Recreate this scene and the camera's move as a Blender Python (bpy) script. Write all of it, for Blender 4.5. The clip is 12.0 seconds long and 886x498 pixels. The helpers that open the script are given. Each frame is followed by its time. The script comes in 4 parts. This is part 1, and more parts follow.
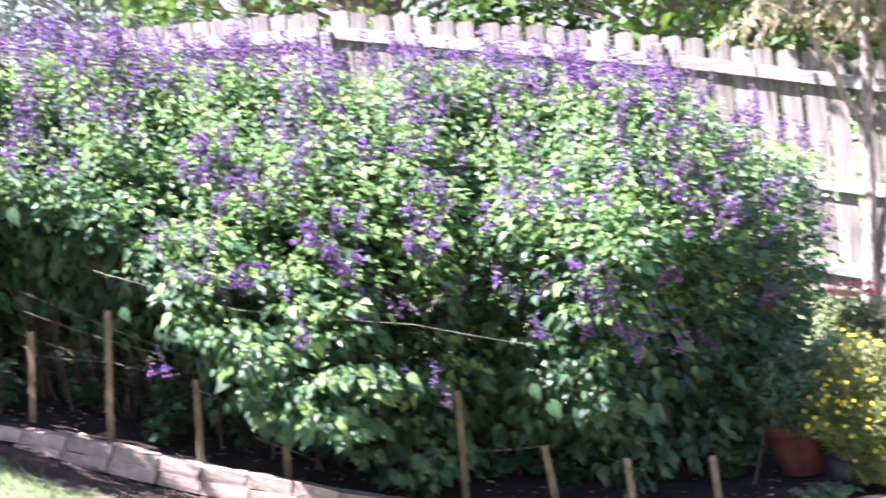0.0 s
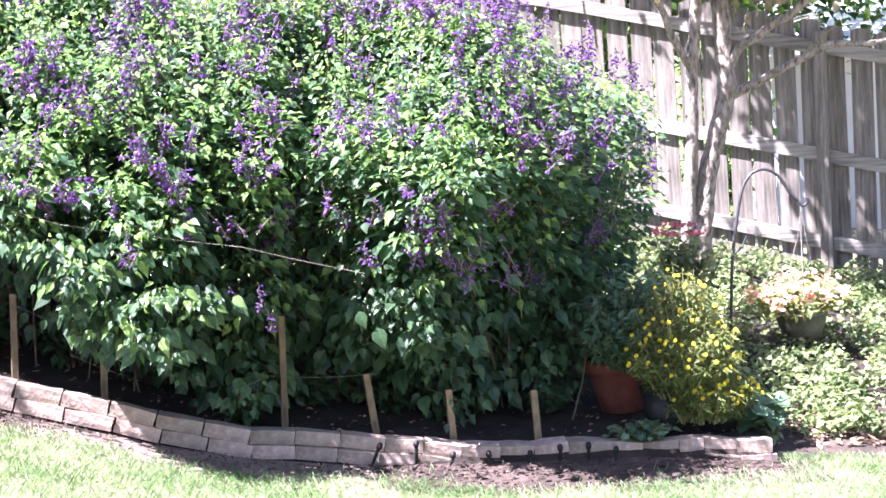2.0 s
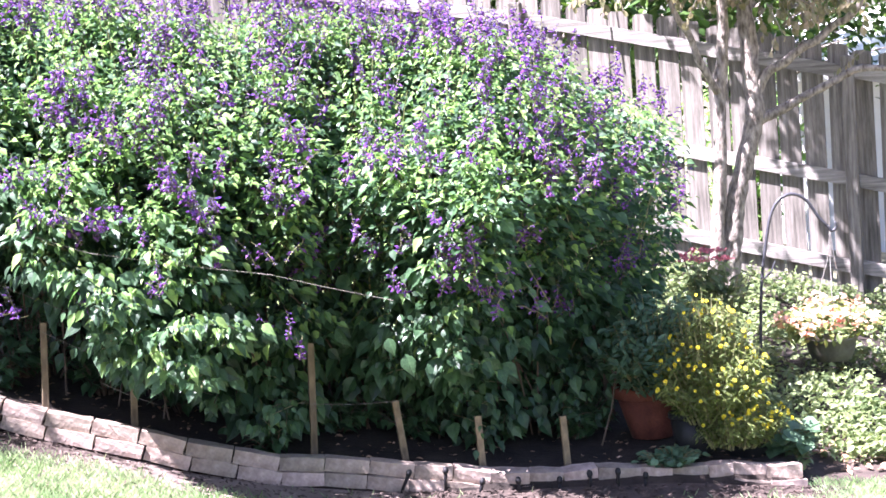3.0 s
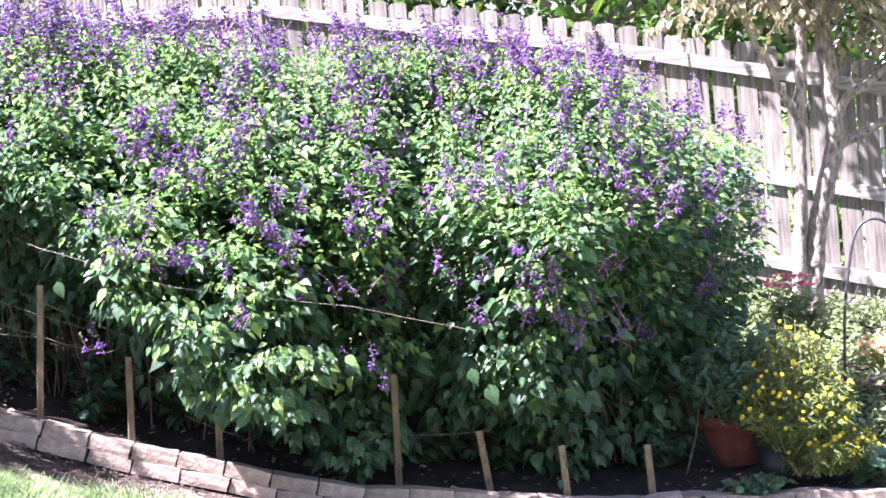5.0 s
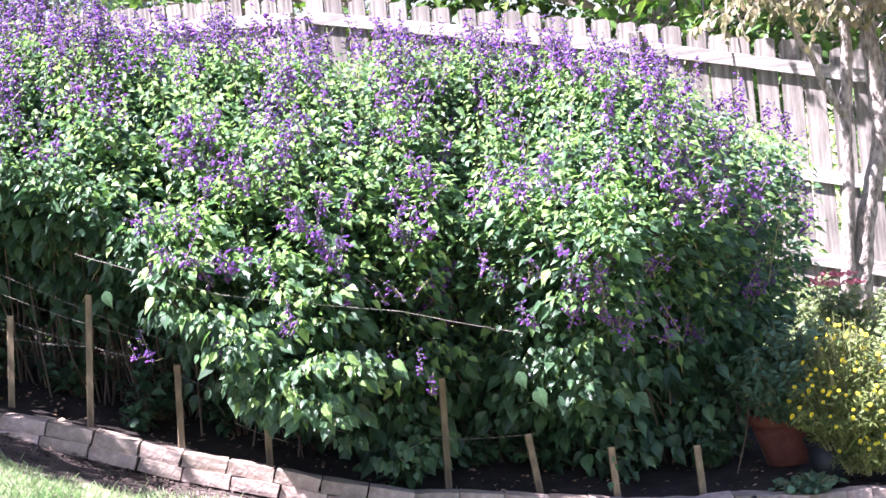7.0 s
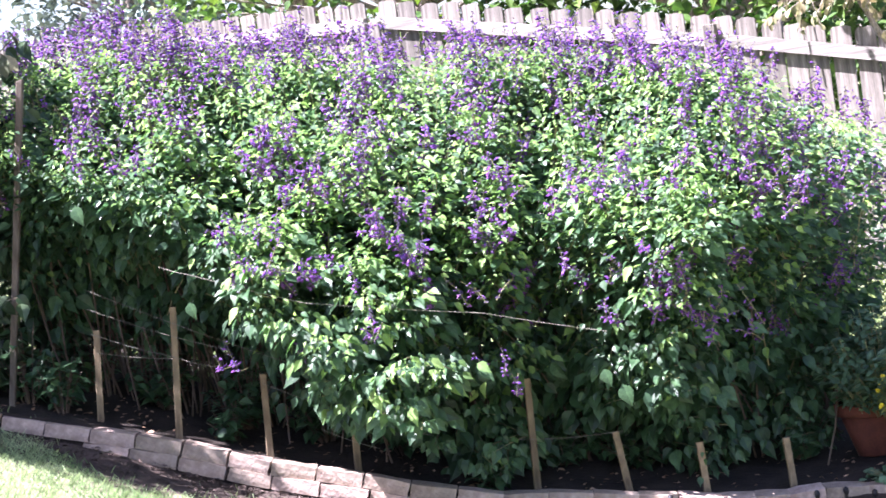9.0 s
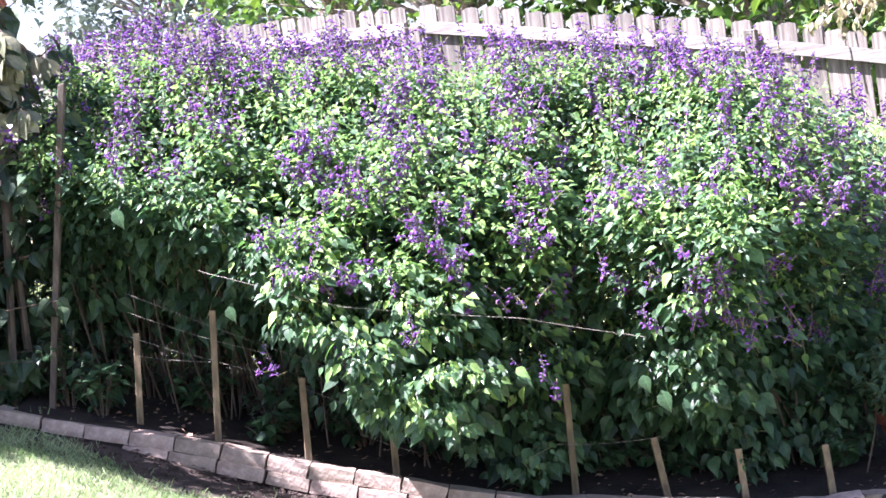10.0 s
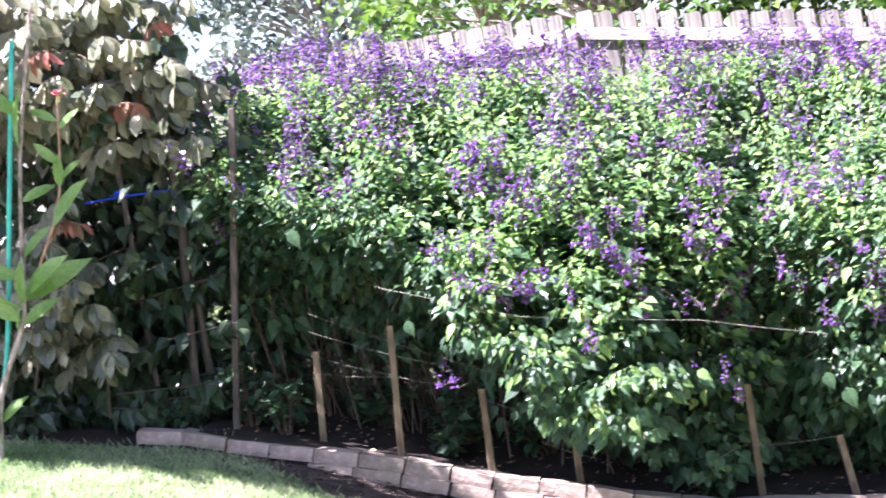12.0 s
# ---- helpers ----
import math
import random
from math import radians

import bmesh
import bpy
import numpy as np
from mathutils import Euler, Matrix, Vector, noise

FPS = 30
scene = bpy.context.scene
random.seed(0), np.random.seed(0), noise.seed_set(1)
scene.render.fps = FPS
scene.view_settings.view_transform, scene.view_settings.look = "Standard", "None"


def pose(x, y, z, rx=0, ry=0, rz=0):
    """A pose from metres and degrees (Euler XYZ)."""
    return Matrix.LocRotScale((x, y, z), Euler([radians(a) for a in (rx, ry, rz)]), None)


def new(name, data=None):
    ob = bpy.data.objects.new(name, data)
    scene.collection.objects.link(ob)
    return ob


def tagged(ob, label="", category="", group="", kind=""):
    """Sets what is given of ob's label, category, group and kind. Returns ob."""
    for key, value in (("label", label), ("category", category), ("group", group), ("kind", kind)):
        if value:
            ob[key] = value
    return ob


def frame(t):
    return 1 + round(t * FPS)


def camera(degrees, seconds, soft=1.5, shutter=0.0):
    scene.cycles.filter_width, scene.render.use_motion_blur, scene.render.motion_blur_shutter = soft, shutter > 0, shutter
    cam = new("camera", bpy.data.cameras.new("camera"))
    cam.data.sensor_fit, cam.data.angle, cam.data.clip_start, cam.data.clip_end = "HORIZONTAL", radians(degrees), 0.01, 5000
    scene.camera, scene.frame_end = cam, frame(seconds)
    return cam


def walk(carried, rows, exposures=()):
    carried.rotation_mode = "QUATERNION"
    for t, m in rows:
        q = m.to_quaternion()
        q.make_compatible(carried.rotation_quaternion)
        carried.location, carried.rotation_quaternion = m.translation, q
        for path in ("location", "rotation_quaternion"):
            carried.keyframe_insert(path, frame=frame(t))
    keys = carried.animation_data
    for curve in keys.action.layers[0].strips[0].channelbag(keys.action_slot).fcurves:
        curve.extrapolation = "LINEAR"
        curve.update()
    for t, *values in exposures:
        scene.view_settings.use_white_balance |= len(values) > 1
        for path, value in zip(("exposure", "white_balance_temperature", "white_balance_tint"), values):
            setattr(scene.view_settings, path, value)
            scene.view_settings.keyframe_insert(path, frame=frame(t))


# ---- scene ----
cam = camera(24.0, 12.0, soft=1.6, shutter=0.45)
walk(cam, [
    (0.0, pose(0.145, -0.076, 1.743, 87.131, 6.299, 1.446)),
    (0.5, pose(0.102, -0.028, 1.729, 86.093, 4.963, -2.433)),
    (1.0, pose(0.090, -0.010, 1.722, 85.014, 4.326, -4.369)),
    (1.5, pose(0.047, 0.004, 1.743, 84.478, 3.874, -4.264)),
    (2.0, pose(0.016, 0.020, 1.745, 84.685, 3.483, -3.876)),
    (2.5, pose(0.023, 0.011, 1.746, 84.991, 3.487, -3.378)),
    (2.7, pose(0.026, 0.008, 1.745, 85.181, 3.658, -3.265)),
    (4.3, pose(0.020, -0.014, 1.744, 86.318, 4.489, -1.837)),
    (4.5, pose(0.021, -0.012, 1.747, 86.345, 4.610, -1.569)),
    (5.0, pose(0.006, -0.008, 1.752, 86.427, 4.769, -0.996)),
    (5.5, pose(-0.000, 0.000, 1.750, 86.595, 4.943, -0.294)),
    (6.0, pose(0.013, -0.001, 1.750, 86.669, 5.004, 0.368)),
    (6.5, pose(0.020, -0.013, 1.747, 86.705, 5.327, 0.527)),
    (6.7, pose(0.016, -0.009, 1.749, 86.670, 5.512, 0.422)),
    (8.3, pose(0.026, -0.011, 1.743, 86.785, 7.133, 1.093)),
    (8.5, pose(0.030, -0.010, 1.743, 86.832, 7.479, 1.482)),
    (9.0, pose(0.023, -0.009, 1.751, 86.947, 7.897, 2.435)),
    (9.5, pose(0.014, -0.011, 1.750, 87.097, 7.850, 3.179)),
    (10.0, pose(0.026, -0.017, 1.757, 87.193, 7.672, 3.544)),
    (10.5, pose(0.021, -0.020, 1.754, 87.389, 7.640, 3.215)),
    (11.0, pose(0.004, -0.018, 1.752, 87.560, 7.723, 3.588)),
    (11.5, pose(-0.007, -0.023, 1.764, 87.878, 9.174, 5.862)),
    (12.0, pose(-0.044, -0.023, 1.765, 88.137, 10.443, 7.832)),
], exposures=[(0.0, 2.90, 5950, 32), (1.0, 2.82, 5950, 32), (11.4, 2.82, 5950, 32), (12.0, 2.92, 5950, 32)])

# ---- world and sun ----
SUN_AZ, SUN_EL = 250.5, 57.0     # degrees clockwise from +y, and above the horizon
world = bpy.data.worlds.new("sky")
scene.world = world
world.use_nodes = True
wn = world.node_tree.nodes
sky = wn.new("ShaderNodeTexSky")
sky.sky_type = 'NISHITA'
sky.sun_disc = False
sky.sun_elevation = radians(SUN_EL)
sky.sun_rotation = radians(SUN_AZ)
sky.air_density, sky.dust_density, sky.ozone_density = 1.0, 1.6, 1.0
wn["Background"].inputs[1].default_value = 0.046
world.node_tree.links.new(sky.outputs[0], wn["Background"].inputs[0])
sun_data = bpy.data.lights.new("sun", 'SUN')
sun_data.energy, sun_data.angle, sun_data.color = 5.0, radians(0.55), (1.0, 0.975, 0.945)
sun = new("sun", sun_data)
sun_dir = Vector((math.sin(radians(SUN_AZ)) * math.cos(radians(SUN_EL)), math.cos(radians(SUN_AZ)) * math.cos(radians(SUN_EL)), math.sin(radians(SUN_EL))))
sun.rotation_euler = sun_dir.to_track_quat("Z", "Y").to_euler()
sun.location = (-20, -8, 25)


# ---- materials ----
def material(name, base, rough=0.7, noise_scale=20.0, spread=0.35, second=None, bump=0.2, bump_scale=80.0, rand=0.0, island=0.0,
             translucent=0.0, metal=0.0, stretch=(1, 1, 1), spec=0.4, hue_shift=0.0):
    """A node material: two scales of noise between darker and lighter versions of the base, bump, and variation by object or island."""
    m = bpy.data.materials.new(name)
    m.use_nodes = True
    t = m.node_tree
    n, link = t.nodes, t.links.new
    b = n["Principled BSDF"]
    co = n.new("ShaderNodeTexCoord")
    mp = n.new("ShaderNodeMapping")
    mp.inputs["Scale"].default_value = stretch
    link(co.outputs["Object"], mp.inputs[0])
    big, fine = n.new("ShaderNodeTexNoise"), n.new("ShaderNodeTexNoise")
    big.inputs["Scale"].default_value, big.inputs["Detail"].default_value = noise_scale, 5.0
    fine.inputs["Scale"].default_value, fine.inputs["Detail"].default_value = bump_scale, 4.0
    link(mp.outputs[0], big.inputs["Vector"])
    link(mp.outputs[0], fine.inputs["Vector"])
    ramp = n.new("ShaderNodeValToRGB")
    ramp.color_ramp.elements[0].position, ramp.color_ramp.elements[1].position = 0.3, 0.7
    lo = [c * (1 - spread) for c in base]
    hi = list(second) if second else [min(1.0, c * (1 + spread)) for c in base]
    ramp.color_ramp.elements[0].color, ramp.color_ramp.elements[1].color = (*lo, 1), (*hi, 1)
    link(big.outputs["Fac"], ramp.inputs[0])
    col = ramp.outputs[0]
    mix = n.new("ShaderNodeMixRGB")
    mix.blend_type = 'OVERLAY'
    mix.inputs[0].default_value = 0.35
    link(col, mix.inputs[1])
    link(fine.outputs["Fac"], mix.inputs[2])
    col = mix.outputs[0]
    if rand or island:
        src = n.new("ShaderNodeNewGeometry").outputs["Random Per Island"] if island else n.new("ShaderNodeObjectInfo").outputs["Random"]
        amount = island or rand
        mr = n.new("ShaderNodeMapRange")
        mr.inputs["To Min"].default_value, mr.inputs["To Max"].default_value = 1 - amount, 1 + amount
        link(src, mr.inputs["Value"])
        hs = n.new("ShaderNodeHueSaturation")
        link(mr.outputs[0], hs.inputs["Value"])
        if hue_shift:
            mh = n.new("ShaderNodeMapRange")
            mh.inputs["To Min"].default_value, mh.inputs["To Max"].default_value = 0.5 + hue_shift, 0.5 - hue_shift
            link(src, mh.inputs["Value"])
            link(mh.outputs[0], hs.inputs["Hue"])
        link(col, hs.inputs["Color"])
        col = hs.outputs[0]
    link(col, b.inputs["Base Color"])
    b.inputs["Roughness"].default_value, b.inputs["Metallic"].default_value = rough, metal
    b.inputs["Specular IOR Level"].default_value = spec
    if bump:
        bp = n.new("ShaderNodeBump")
        bp.inputs["Strength"].default_value, bp.inputs["Distance"].default_value = bump, 0.01
        link(fine.outputs["Fac"], bp.inputs["Height"])
        link(bp.outputs[0], b.inputs["Normal"])
    if translucent:
        tr = n.new("ShaderNodeBsdfTranslucent")
        sat = n.new("ShaderNodeHueSaturation")
        sat.inputs["Saturation"].default_value, sat.inputs["Value"].default_value = 1.15, 1.5
        link(col, sat.inputs["Color"])
        link(sat.outputs[0], tr.inputs["Color"])
        ms = n.new("ShaderNodeMixShader")
        ms.inputs[0].default_value = translucent
        link(b.outputs[0], ms.inputs[1])
        link(tr.outputs[0], ms.inputs[2])
        link(ms.outputs[0], n["Material Output"].inputs["Surface"])
    return m


M_LAWN = material("lawn_soil", (0.16, 0.17, 0.09), 0.95, 3.0, 0.4, (0.26, 0.24, 0.15), 0.5, 60)
M_GRASS = material("grass_blades", (0.15, 0.29, 0.095), 0.55, 2.0, 0.3, (0.36, 0.445, 0.245), 0, 60, island=0.35, translucent=0.3, hue_shift=0.02)
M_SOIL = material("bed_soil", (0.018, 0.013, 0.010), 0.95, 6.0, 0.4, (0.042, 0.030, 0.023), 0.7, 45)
M_MULCH = material("mulch_chips", (0.046, 0.032, 0.026), 0.9, 30, 0.3, (0.125, 0.091, 0.075), 0.3, 120, island=0.5)
M_BLOCK = material("concrete_block", (0.36, 0.272, 0.218), 0.92, 14.0, 0.28, (0.47, 0.375, 0.31), 0.35, 70, rand=0.22, hue_shift=0.012)
M_FENCE = material("weathered_wood", (0.125, 0.112, 0.093), 0.85, 5.0, 0.35, (0.265, 0.241, 0.210), 0.35, 40, rand=0.28, stretch=(9, 9, 0.6))
M_RAIL = material("weathered_rail", (0.23, 0.21, 0.185), 0.85, 3.0, 0.4, (0.40, 0.37, 0.335), 0.4, 30, rand=0.12, stretch=(0.8, 0.8, 14))
M_STAKE = material("pine_stake", (0.185, 0.135, 0.080), 0.8, 6.0, 0.35, (0.30, 0.225, 0.135), 0.3, 60, rand=0.25, stretch=(6, 6, 0.8))
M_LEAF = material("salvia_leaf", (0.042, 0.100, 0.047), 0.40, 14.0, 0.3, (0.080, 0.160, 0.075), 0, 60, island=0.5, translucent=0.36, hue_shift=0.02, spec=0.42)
# lighter copy of salvia_leaf, for young growth and for the sunlit face
M_LEAFTIP = material("salvia_young_sunlit_leaf", (0.148, 0.272, 0.086), 0.46, 14.0, 0.25, (0.24, 0.388, 0.128), 0, 60, island=0.45, translucent=0.46, hue_shift=0.02, spec=0.3)
M_STEM = material("green_stem", (0.17, 0.19, 0.08), 0.6, 12, 0.3, (0.26, 0.24, 0.12), 0, 60, island=0.3)
M_COROLLA = material("violet_corolla", (0.145, 0.042, 0.30), 0.55, 20, 0.3, (0.30, 0.135, 0.46), 0, 60, island=0.4, translucent=0.25, hue_shift=0.03, spec=0.25)
M_CALYX = material("dark_calyx", (0.055, 0.035, 0.10), 0.5, 20, 0.2, (0.09, 0.06, 0.13), 0, 60, island=0.4)
M_TWINE = material("twine", (0.20, 0.185, 0.155), 0.9, 60, 0.2, None, 0.3, 300)
M_BARK = material("tree_bark", (0.20, 0.16, 0.128), 0.92, 22, 0.5, (0.47, 0.41, 0.35), 1.0, 60, stretch=(2, 2, 0.8))
M_DARKSTEM = material("brown_twig", (0.10, 0.07, 0.05), 0.85, 12, 0.3, (0.16, 0.12, 0.09), 0.3, 60)
M_TREELEAF = material("pale_tree_leaf", (0.15, 0.175, 0.065), 0.45, 8, 0.3, (0.36, 0.31, 0.19), 0, 60, island=0.45, translucent=0.3, hue_shift=0.05)
M_BACKLEAF = material("wood_leaf", (0.045, 0.10, 0.022), 0.5, 0.8, 0.35, (0.10, 0.19, 0.04), 0, 60, island=0.45, translucent=0.3, hue_shift=0.025)
M_SPRUCE = material("spruce_needles", (0.13, 0.19, 0.165), 0.6, 1.0, 0.3, (0.22, 0.28, 0.24), 0, 60, island=0.35)
M_SHRUBLEAF = material("shrub_leaf", (0.125, 0.165, 0.085), 0.26, 5, 0.4, (0.30, 0.30, 0.205), 0, 60, island=0.45, translucent=0.3, hue_shift=0.045, spec=0.6)
M_REDLEAF = material("young_red_leaf", (0.24, 0.10, 0.06), 0.4, 5, 0.3, (0.34, 0.17, 0.10), 0, 60, island=0.4, translucent=0.3, hue_shift=0.03)
# darker than pine_stake: weathering, and shade among the leaves put in the colour
M_OLDSHADESTAKE = material("weathered_shaded_stake", (0.085, 0.065, 0.05), 0.85, 6.0, 0.35, (0.17, 0.14, 0.115), 0.4, 60, rand=0.3, stretch=(6, 6, 0.8))
# darker copy of shrub_leaf; its low colour stands for shade inside the shrub
M_SHADELEAF = material("shaded_shrub_leaf", (0.028, 0.056, 0.027), 0.34, 5, 0.3, (0.056, 0.098, 0.044), 0, 60, island=0.45, translucent=0.2, hue_shift=0.02)
M_IVY = material("ground_cover_leaf", (0.12, 0.185, 0.065), 0.42, 3, 0.35, (0.255, 0.315, 0.135), 0, 60, island=0.45, translucent=0.25, hue_shift=0.02)
M_LANCE = material("lance_leaf", (0.14, 0.30, 0.06), 0.4, 5, 0.25, (0.26, 0.40, 0.14), 0, 60, island=0.3, translucent=0.4)
M_EARTH = material("bare_earth", (0.048, 0.035, 0.028), 0.95, 5.0, 0.35, (0.10, 0.073, 0.060), 0.6, 50)
# dry earth, made paler still for the stretch in full sun
M_DRYSUNEARTH = material("dry_sunlit_earth", (0.15, 0.112, 0.092), 0.95, 4.0, 0.35, (0.27, 0.21, 0.18), 0.6, 50)
M_TERRA = material("terracotta", (0.105, 0.028, 0.018), 0.9, 8, 0.35, (0.16, 0.048, 0.030), 0.3, 90)
M_BLACKPOT = material("black_plastic_pot", (0.013, 0.014, 0.016), 0.55, 10, 0.3, None, 0.1, 60)
M_YELLOW = material("yellow_petal", (0.78, 0.62, 0.015), 0.5, 20, 0.15, (0.84, 0.74, 0.05), 0, 60, island=0.2, translucent=0.35)
M_CENTRE = material("flower_centre", (0.32, 0.14, 0.01), 0.8, 40, 0.3, None, 0.3, 200)
M_YLEAF = material("yellow_bush_leaf", (0.125, 0.18, 0.05), 0.5, 10, 0.3, (0.23, 0.28, 0.09), 0, 60, island=0.35, translucent=0.35, hue_shift=0.02)
M_GLAUCOUS = material("blue_green_leaf", (0.085, 0.17, 0.095), 0.5, 10, 0.25, (0.15, 0.25, 0.14), 0, 60, island=0.3, translucent=0.25)
M_RED = material("dusty_red_flower", (0.60, 0.10, 0.16), 0.7, 30, 0.3, (0.66, 0.26, 0.28), 0, 60, island=0.35, translucent=0.2)
M_ORANGE = material("peach_petal", (0.80, 0.39, 0.26), 0.55, 10, 0.25, (0.88, 0.72, 0.54), 0, 60, island=0.25, translucent=0.3, hue_shift=0.035)
M_BASKET = material("grey_green_plastic", (0.12, 0.12, 0.09), 0.55, 8, 0.2, None, 0.1, 60)
M_IRON = material("grey_painted_steel", (0.07, 0.07, 0.08), 0.5, 20, 0.25, None, 0.1, 90, metal=0.3)
M_PEG = material("black_plastic_peg", (0.012, 0.011, 0.013), 0.6, 20, 0.3, None, 0.1, 60)
M_TEAL = material("teal_coated_steel", (0.03, 0.42, 0.33), 0.45, 20, 0.2, None, 0.2, 120)
M_BLUE = material("blue_webbing", (0.01, 0.05, 0.50), 0.6, 30, 0.2, None, 0.2, 200)
M_SHED = material("white_siding", (0.78, 0.78, 0.76), 0.7, 2, 0.06, None, 0.1, 40)
M_SHEDROOF = material("pale_roof", (0.80, 0.80, 0.80), 0.6, 3, 0.06, None, 0.1, 40)
M_DEAD = material("dry_leaf", (0.30, 0.17, 0.10), 0.8, 20, 0.3, (0.42, 0.28, 0.18), 0.2, 90, island=0.4)


# ---- helpers for things and parts ----
LOC = {}


def thing(name, loc, label, category, group="", kind=""):
    ob = new(name)
    ob.empty_display_size = 0.05
    ob.location = loc
    LOC[ob] = Vector(loc)
    return tagged(ob, label, category, group, kind)


def mesh_of(name, verts, faces, mat, smooth=False):
    me = bpy.data.meshes.new(name)
    me.from_pydata([tuple(v) for v in verts], [], [tuple(f) for f in faces])
    me.materials.append(mat)
    if smooth:
        me.polygons.foreach_set("use_smooth", [True] * len(me.polygons))
    me.update()
    return me


def part(name, geo, mat, parent=None, label="", smooth=False):
    """Links geometry given in world places, (verts, faces) or a bmesh, as one mesh object under a thing or a part."""
    if isinstance(geo, bmesh.types.BMesh):
        me = bpy.data.meshes.new(name)
        geo.to_mesh(me)
        geo.free()
        me.materials.append(mat)
        if smooth:
            me.polygons.foreach_set("use_smooth", [True] * len(me.polygons))
    else:
        me = mesh_of(name, geo[0], geo[1], mat, smooth)
    ob = new(name, me)
    at = LOC.get(parent, Vector((0, 0, 0)))
    if parent is not None:
        me.transform(Matrix.Translation(-at))
        ob.parent = parent
        LOC[ob] = at
    if label:
        ob["label"] = label
    return ob


def piece(name, me, m, parent, label=""):
    """One more object on a shared mesh, at the pose m in the world."""
    ob = new(name, me)
    ob.matrix_basis = Matrix.Translation(-LOC.get(parent, Vector((0, 0, 0)))) @ m
    ob.parent = parent
    if label:
        ob["label"] = label
    return ob


def tube(points, radii, sides=7, rough=0.0, seed=0):
    """A tapered tube along points, as (verts, faces); rough: relative unevenness of the radius."""
    rs = np.random.RandomState(seed)
    pts = [Vector(p) for p in points]
    verts, faces = [], []
    side = Vector((1, 0, 0))
    for i, p in enumerate(pts):
        d = (pts[min(i + 1, len(pts) - 1)] - pts[max(i - 1, 0)]).normalized()
        if abs(d.dot(side)) > 0.9:
            side = Vector((0, 1, 0))
        a = (side - d * side.dot(d)).normalized()
        b = d.cross(a)
        for k in range(sides):
            an = 2 * math.pi * k / sides
            r = radii[i] * (1 + rough * (rs.rand() - 0.5) * 2)
            verts.append(p + (a * math.cos(an) + b * math.sin(an)) * r)
    for i in range(len(pts) - 1):
        for k in range(sides):
            k2 = (k + 1) % sides
            faces.append((i * sides + k, i * sides + k2, (i + 1) * sides + k2, (i + 1) * sides + k))
    faces.append(tuple(range(sides - 1, -1, -1)))
    faces.append(tuple((len(pts) - 1) * sides + k for k in range(sides)))
    return verts, faces


def smooth_path(points, n):
    """Catmull-Rom through points, n steps a span."""
    p = [Vector(q) for q in points]
    p = [p[0] * 2 - p[1]] + p + [p[-1] * 2 - p[-2]]
    out = []
    for i in range(1, len(p) - 2):
        for k in range(n):
            t = k / n
            a, b, c, d = p[i - 1], p[i], p[i + 1], p[i + 2]
            out.append(0.5 * ((2 * b) + (c - a) * t + (2 * a - 5 * b + 4 * c - d) * t * t + (3 * b - a - 3 * c + d) * t ** 3))
    out.append(p[-2])
    return out


def merge(geos):
    verts, faces = [], []
    for v, f in geos:
        o = len(verts)
        verts.extend(v)
        faces.extend(tuple(i + o for i in q) for q in f)
    return verts, faces


def box(x0, x1, y0, y1, z0, z1):
    v = [(x, y, z) for x in (x0, x1) for y in (y0, y1) for z in (z0, z1)]
    return v, [(0, 1, 3, 2), (4, 6, 7, 5), (0, 4, 5, 1), (2, 3, 7, 6), (0, 2, 6, 4), (1, 5, 7, 3)]


def bevelled(sx, sy, sz, bevel, jitter=0.0, seed=0):
    """A bmesh box, centred, with bevelled and slightly uneven edges."""
    rs = np.random.RandomState(seed)
    bm = bmesh.new()
    bmesh.ops.create_cube(bm, size=1.0)
    for v in bm.verts:
        v.co = Vector((v.co.x * sx, v.co.y * sy, v.co.z * sz)) + Vector(rs.uniform(-jitter, jitter, 3))
    bmesh.ops.bevel(bm, geom=list(bm.edges), offset=bevel, segments=1, affect='EDGES', profile=0.5)
    return bm


# leaf shapes: x along the leaf, y across, z up; a raised fold along the midrib and a drooping tip
def leaf_shape(widths, fold=0.12, droop=0.18):
    us = np.linspace(0, 1, len(widths))
    verts, faces = [], []
    for u, w in zip(us, widths):
        z = -droop * u * u
        if w < 1e-6:
            verts.append([(u, 0, z)] * 3)
        else:
            verts.append([(u, -w, z + fold * w), (u, 0, z), (u, w, z + fold * w)])
    flat, index = [], []
    for row, w in zip(verts, widths):
        if w < 1e-6:
            index.append([len(flat)] * 3)
            flat.append(row[0])
        else:
            index.append([len(flat), len(flat) + 1, len(flat) + 2])
            flat.extend(row)
    for a, b in zip(index[:-1], index[1:]):
        for k in (0, 1):
            q = []
            for i in (a[k], b[k], b[k + 1], a[k + 1]):
                if i not in q:
                    q.append(i)
            faces.append(tuple(q))
    return np.array(flat, float), faces


HEART = leaf_shape([0.0, 0.27, 0.33, 0.24, 0.10, 0.0], 0.3, 0.24)
OVAL = leaf_shape([0.0, 0.17, 0.24, 0.20, 0.0], 0.3, 0.25)
LANCE = leaf_shape([0.0, 0.07, 0.09, 0.07, 0.0], 0.4, 0.2)
BLADE = (np.array([(0, -0.03, 0), (0, 0.03, 0), (0.55, 0.025, 0.0), (0.55, -0.025, 0.0), (1, 0, -0.15)], float), [(0, 1, 2, 3), (3, 2, 4)])
NEEDLE = leaf_shape([0.02, 0.12, 0.0], 0.3, 0.3)
ROUND = leaf_shape([0.0, 0.34, 0.46, 0.42, 0.22, 0.0], 0.15, 0.1)
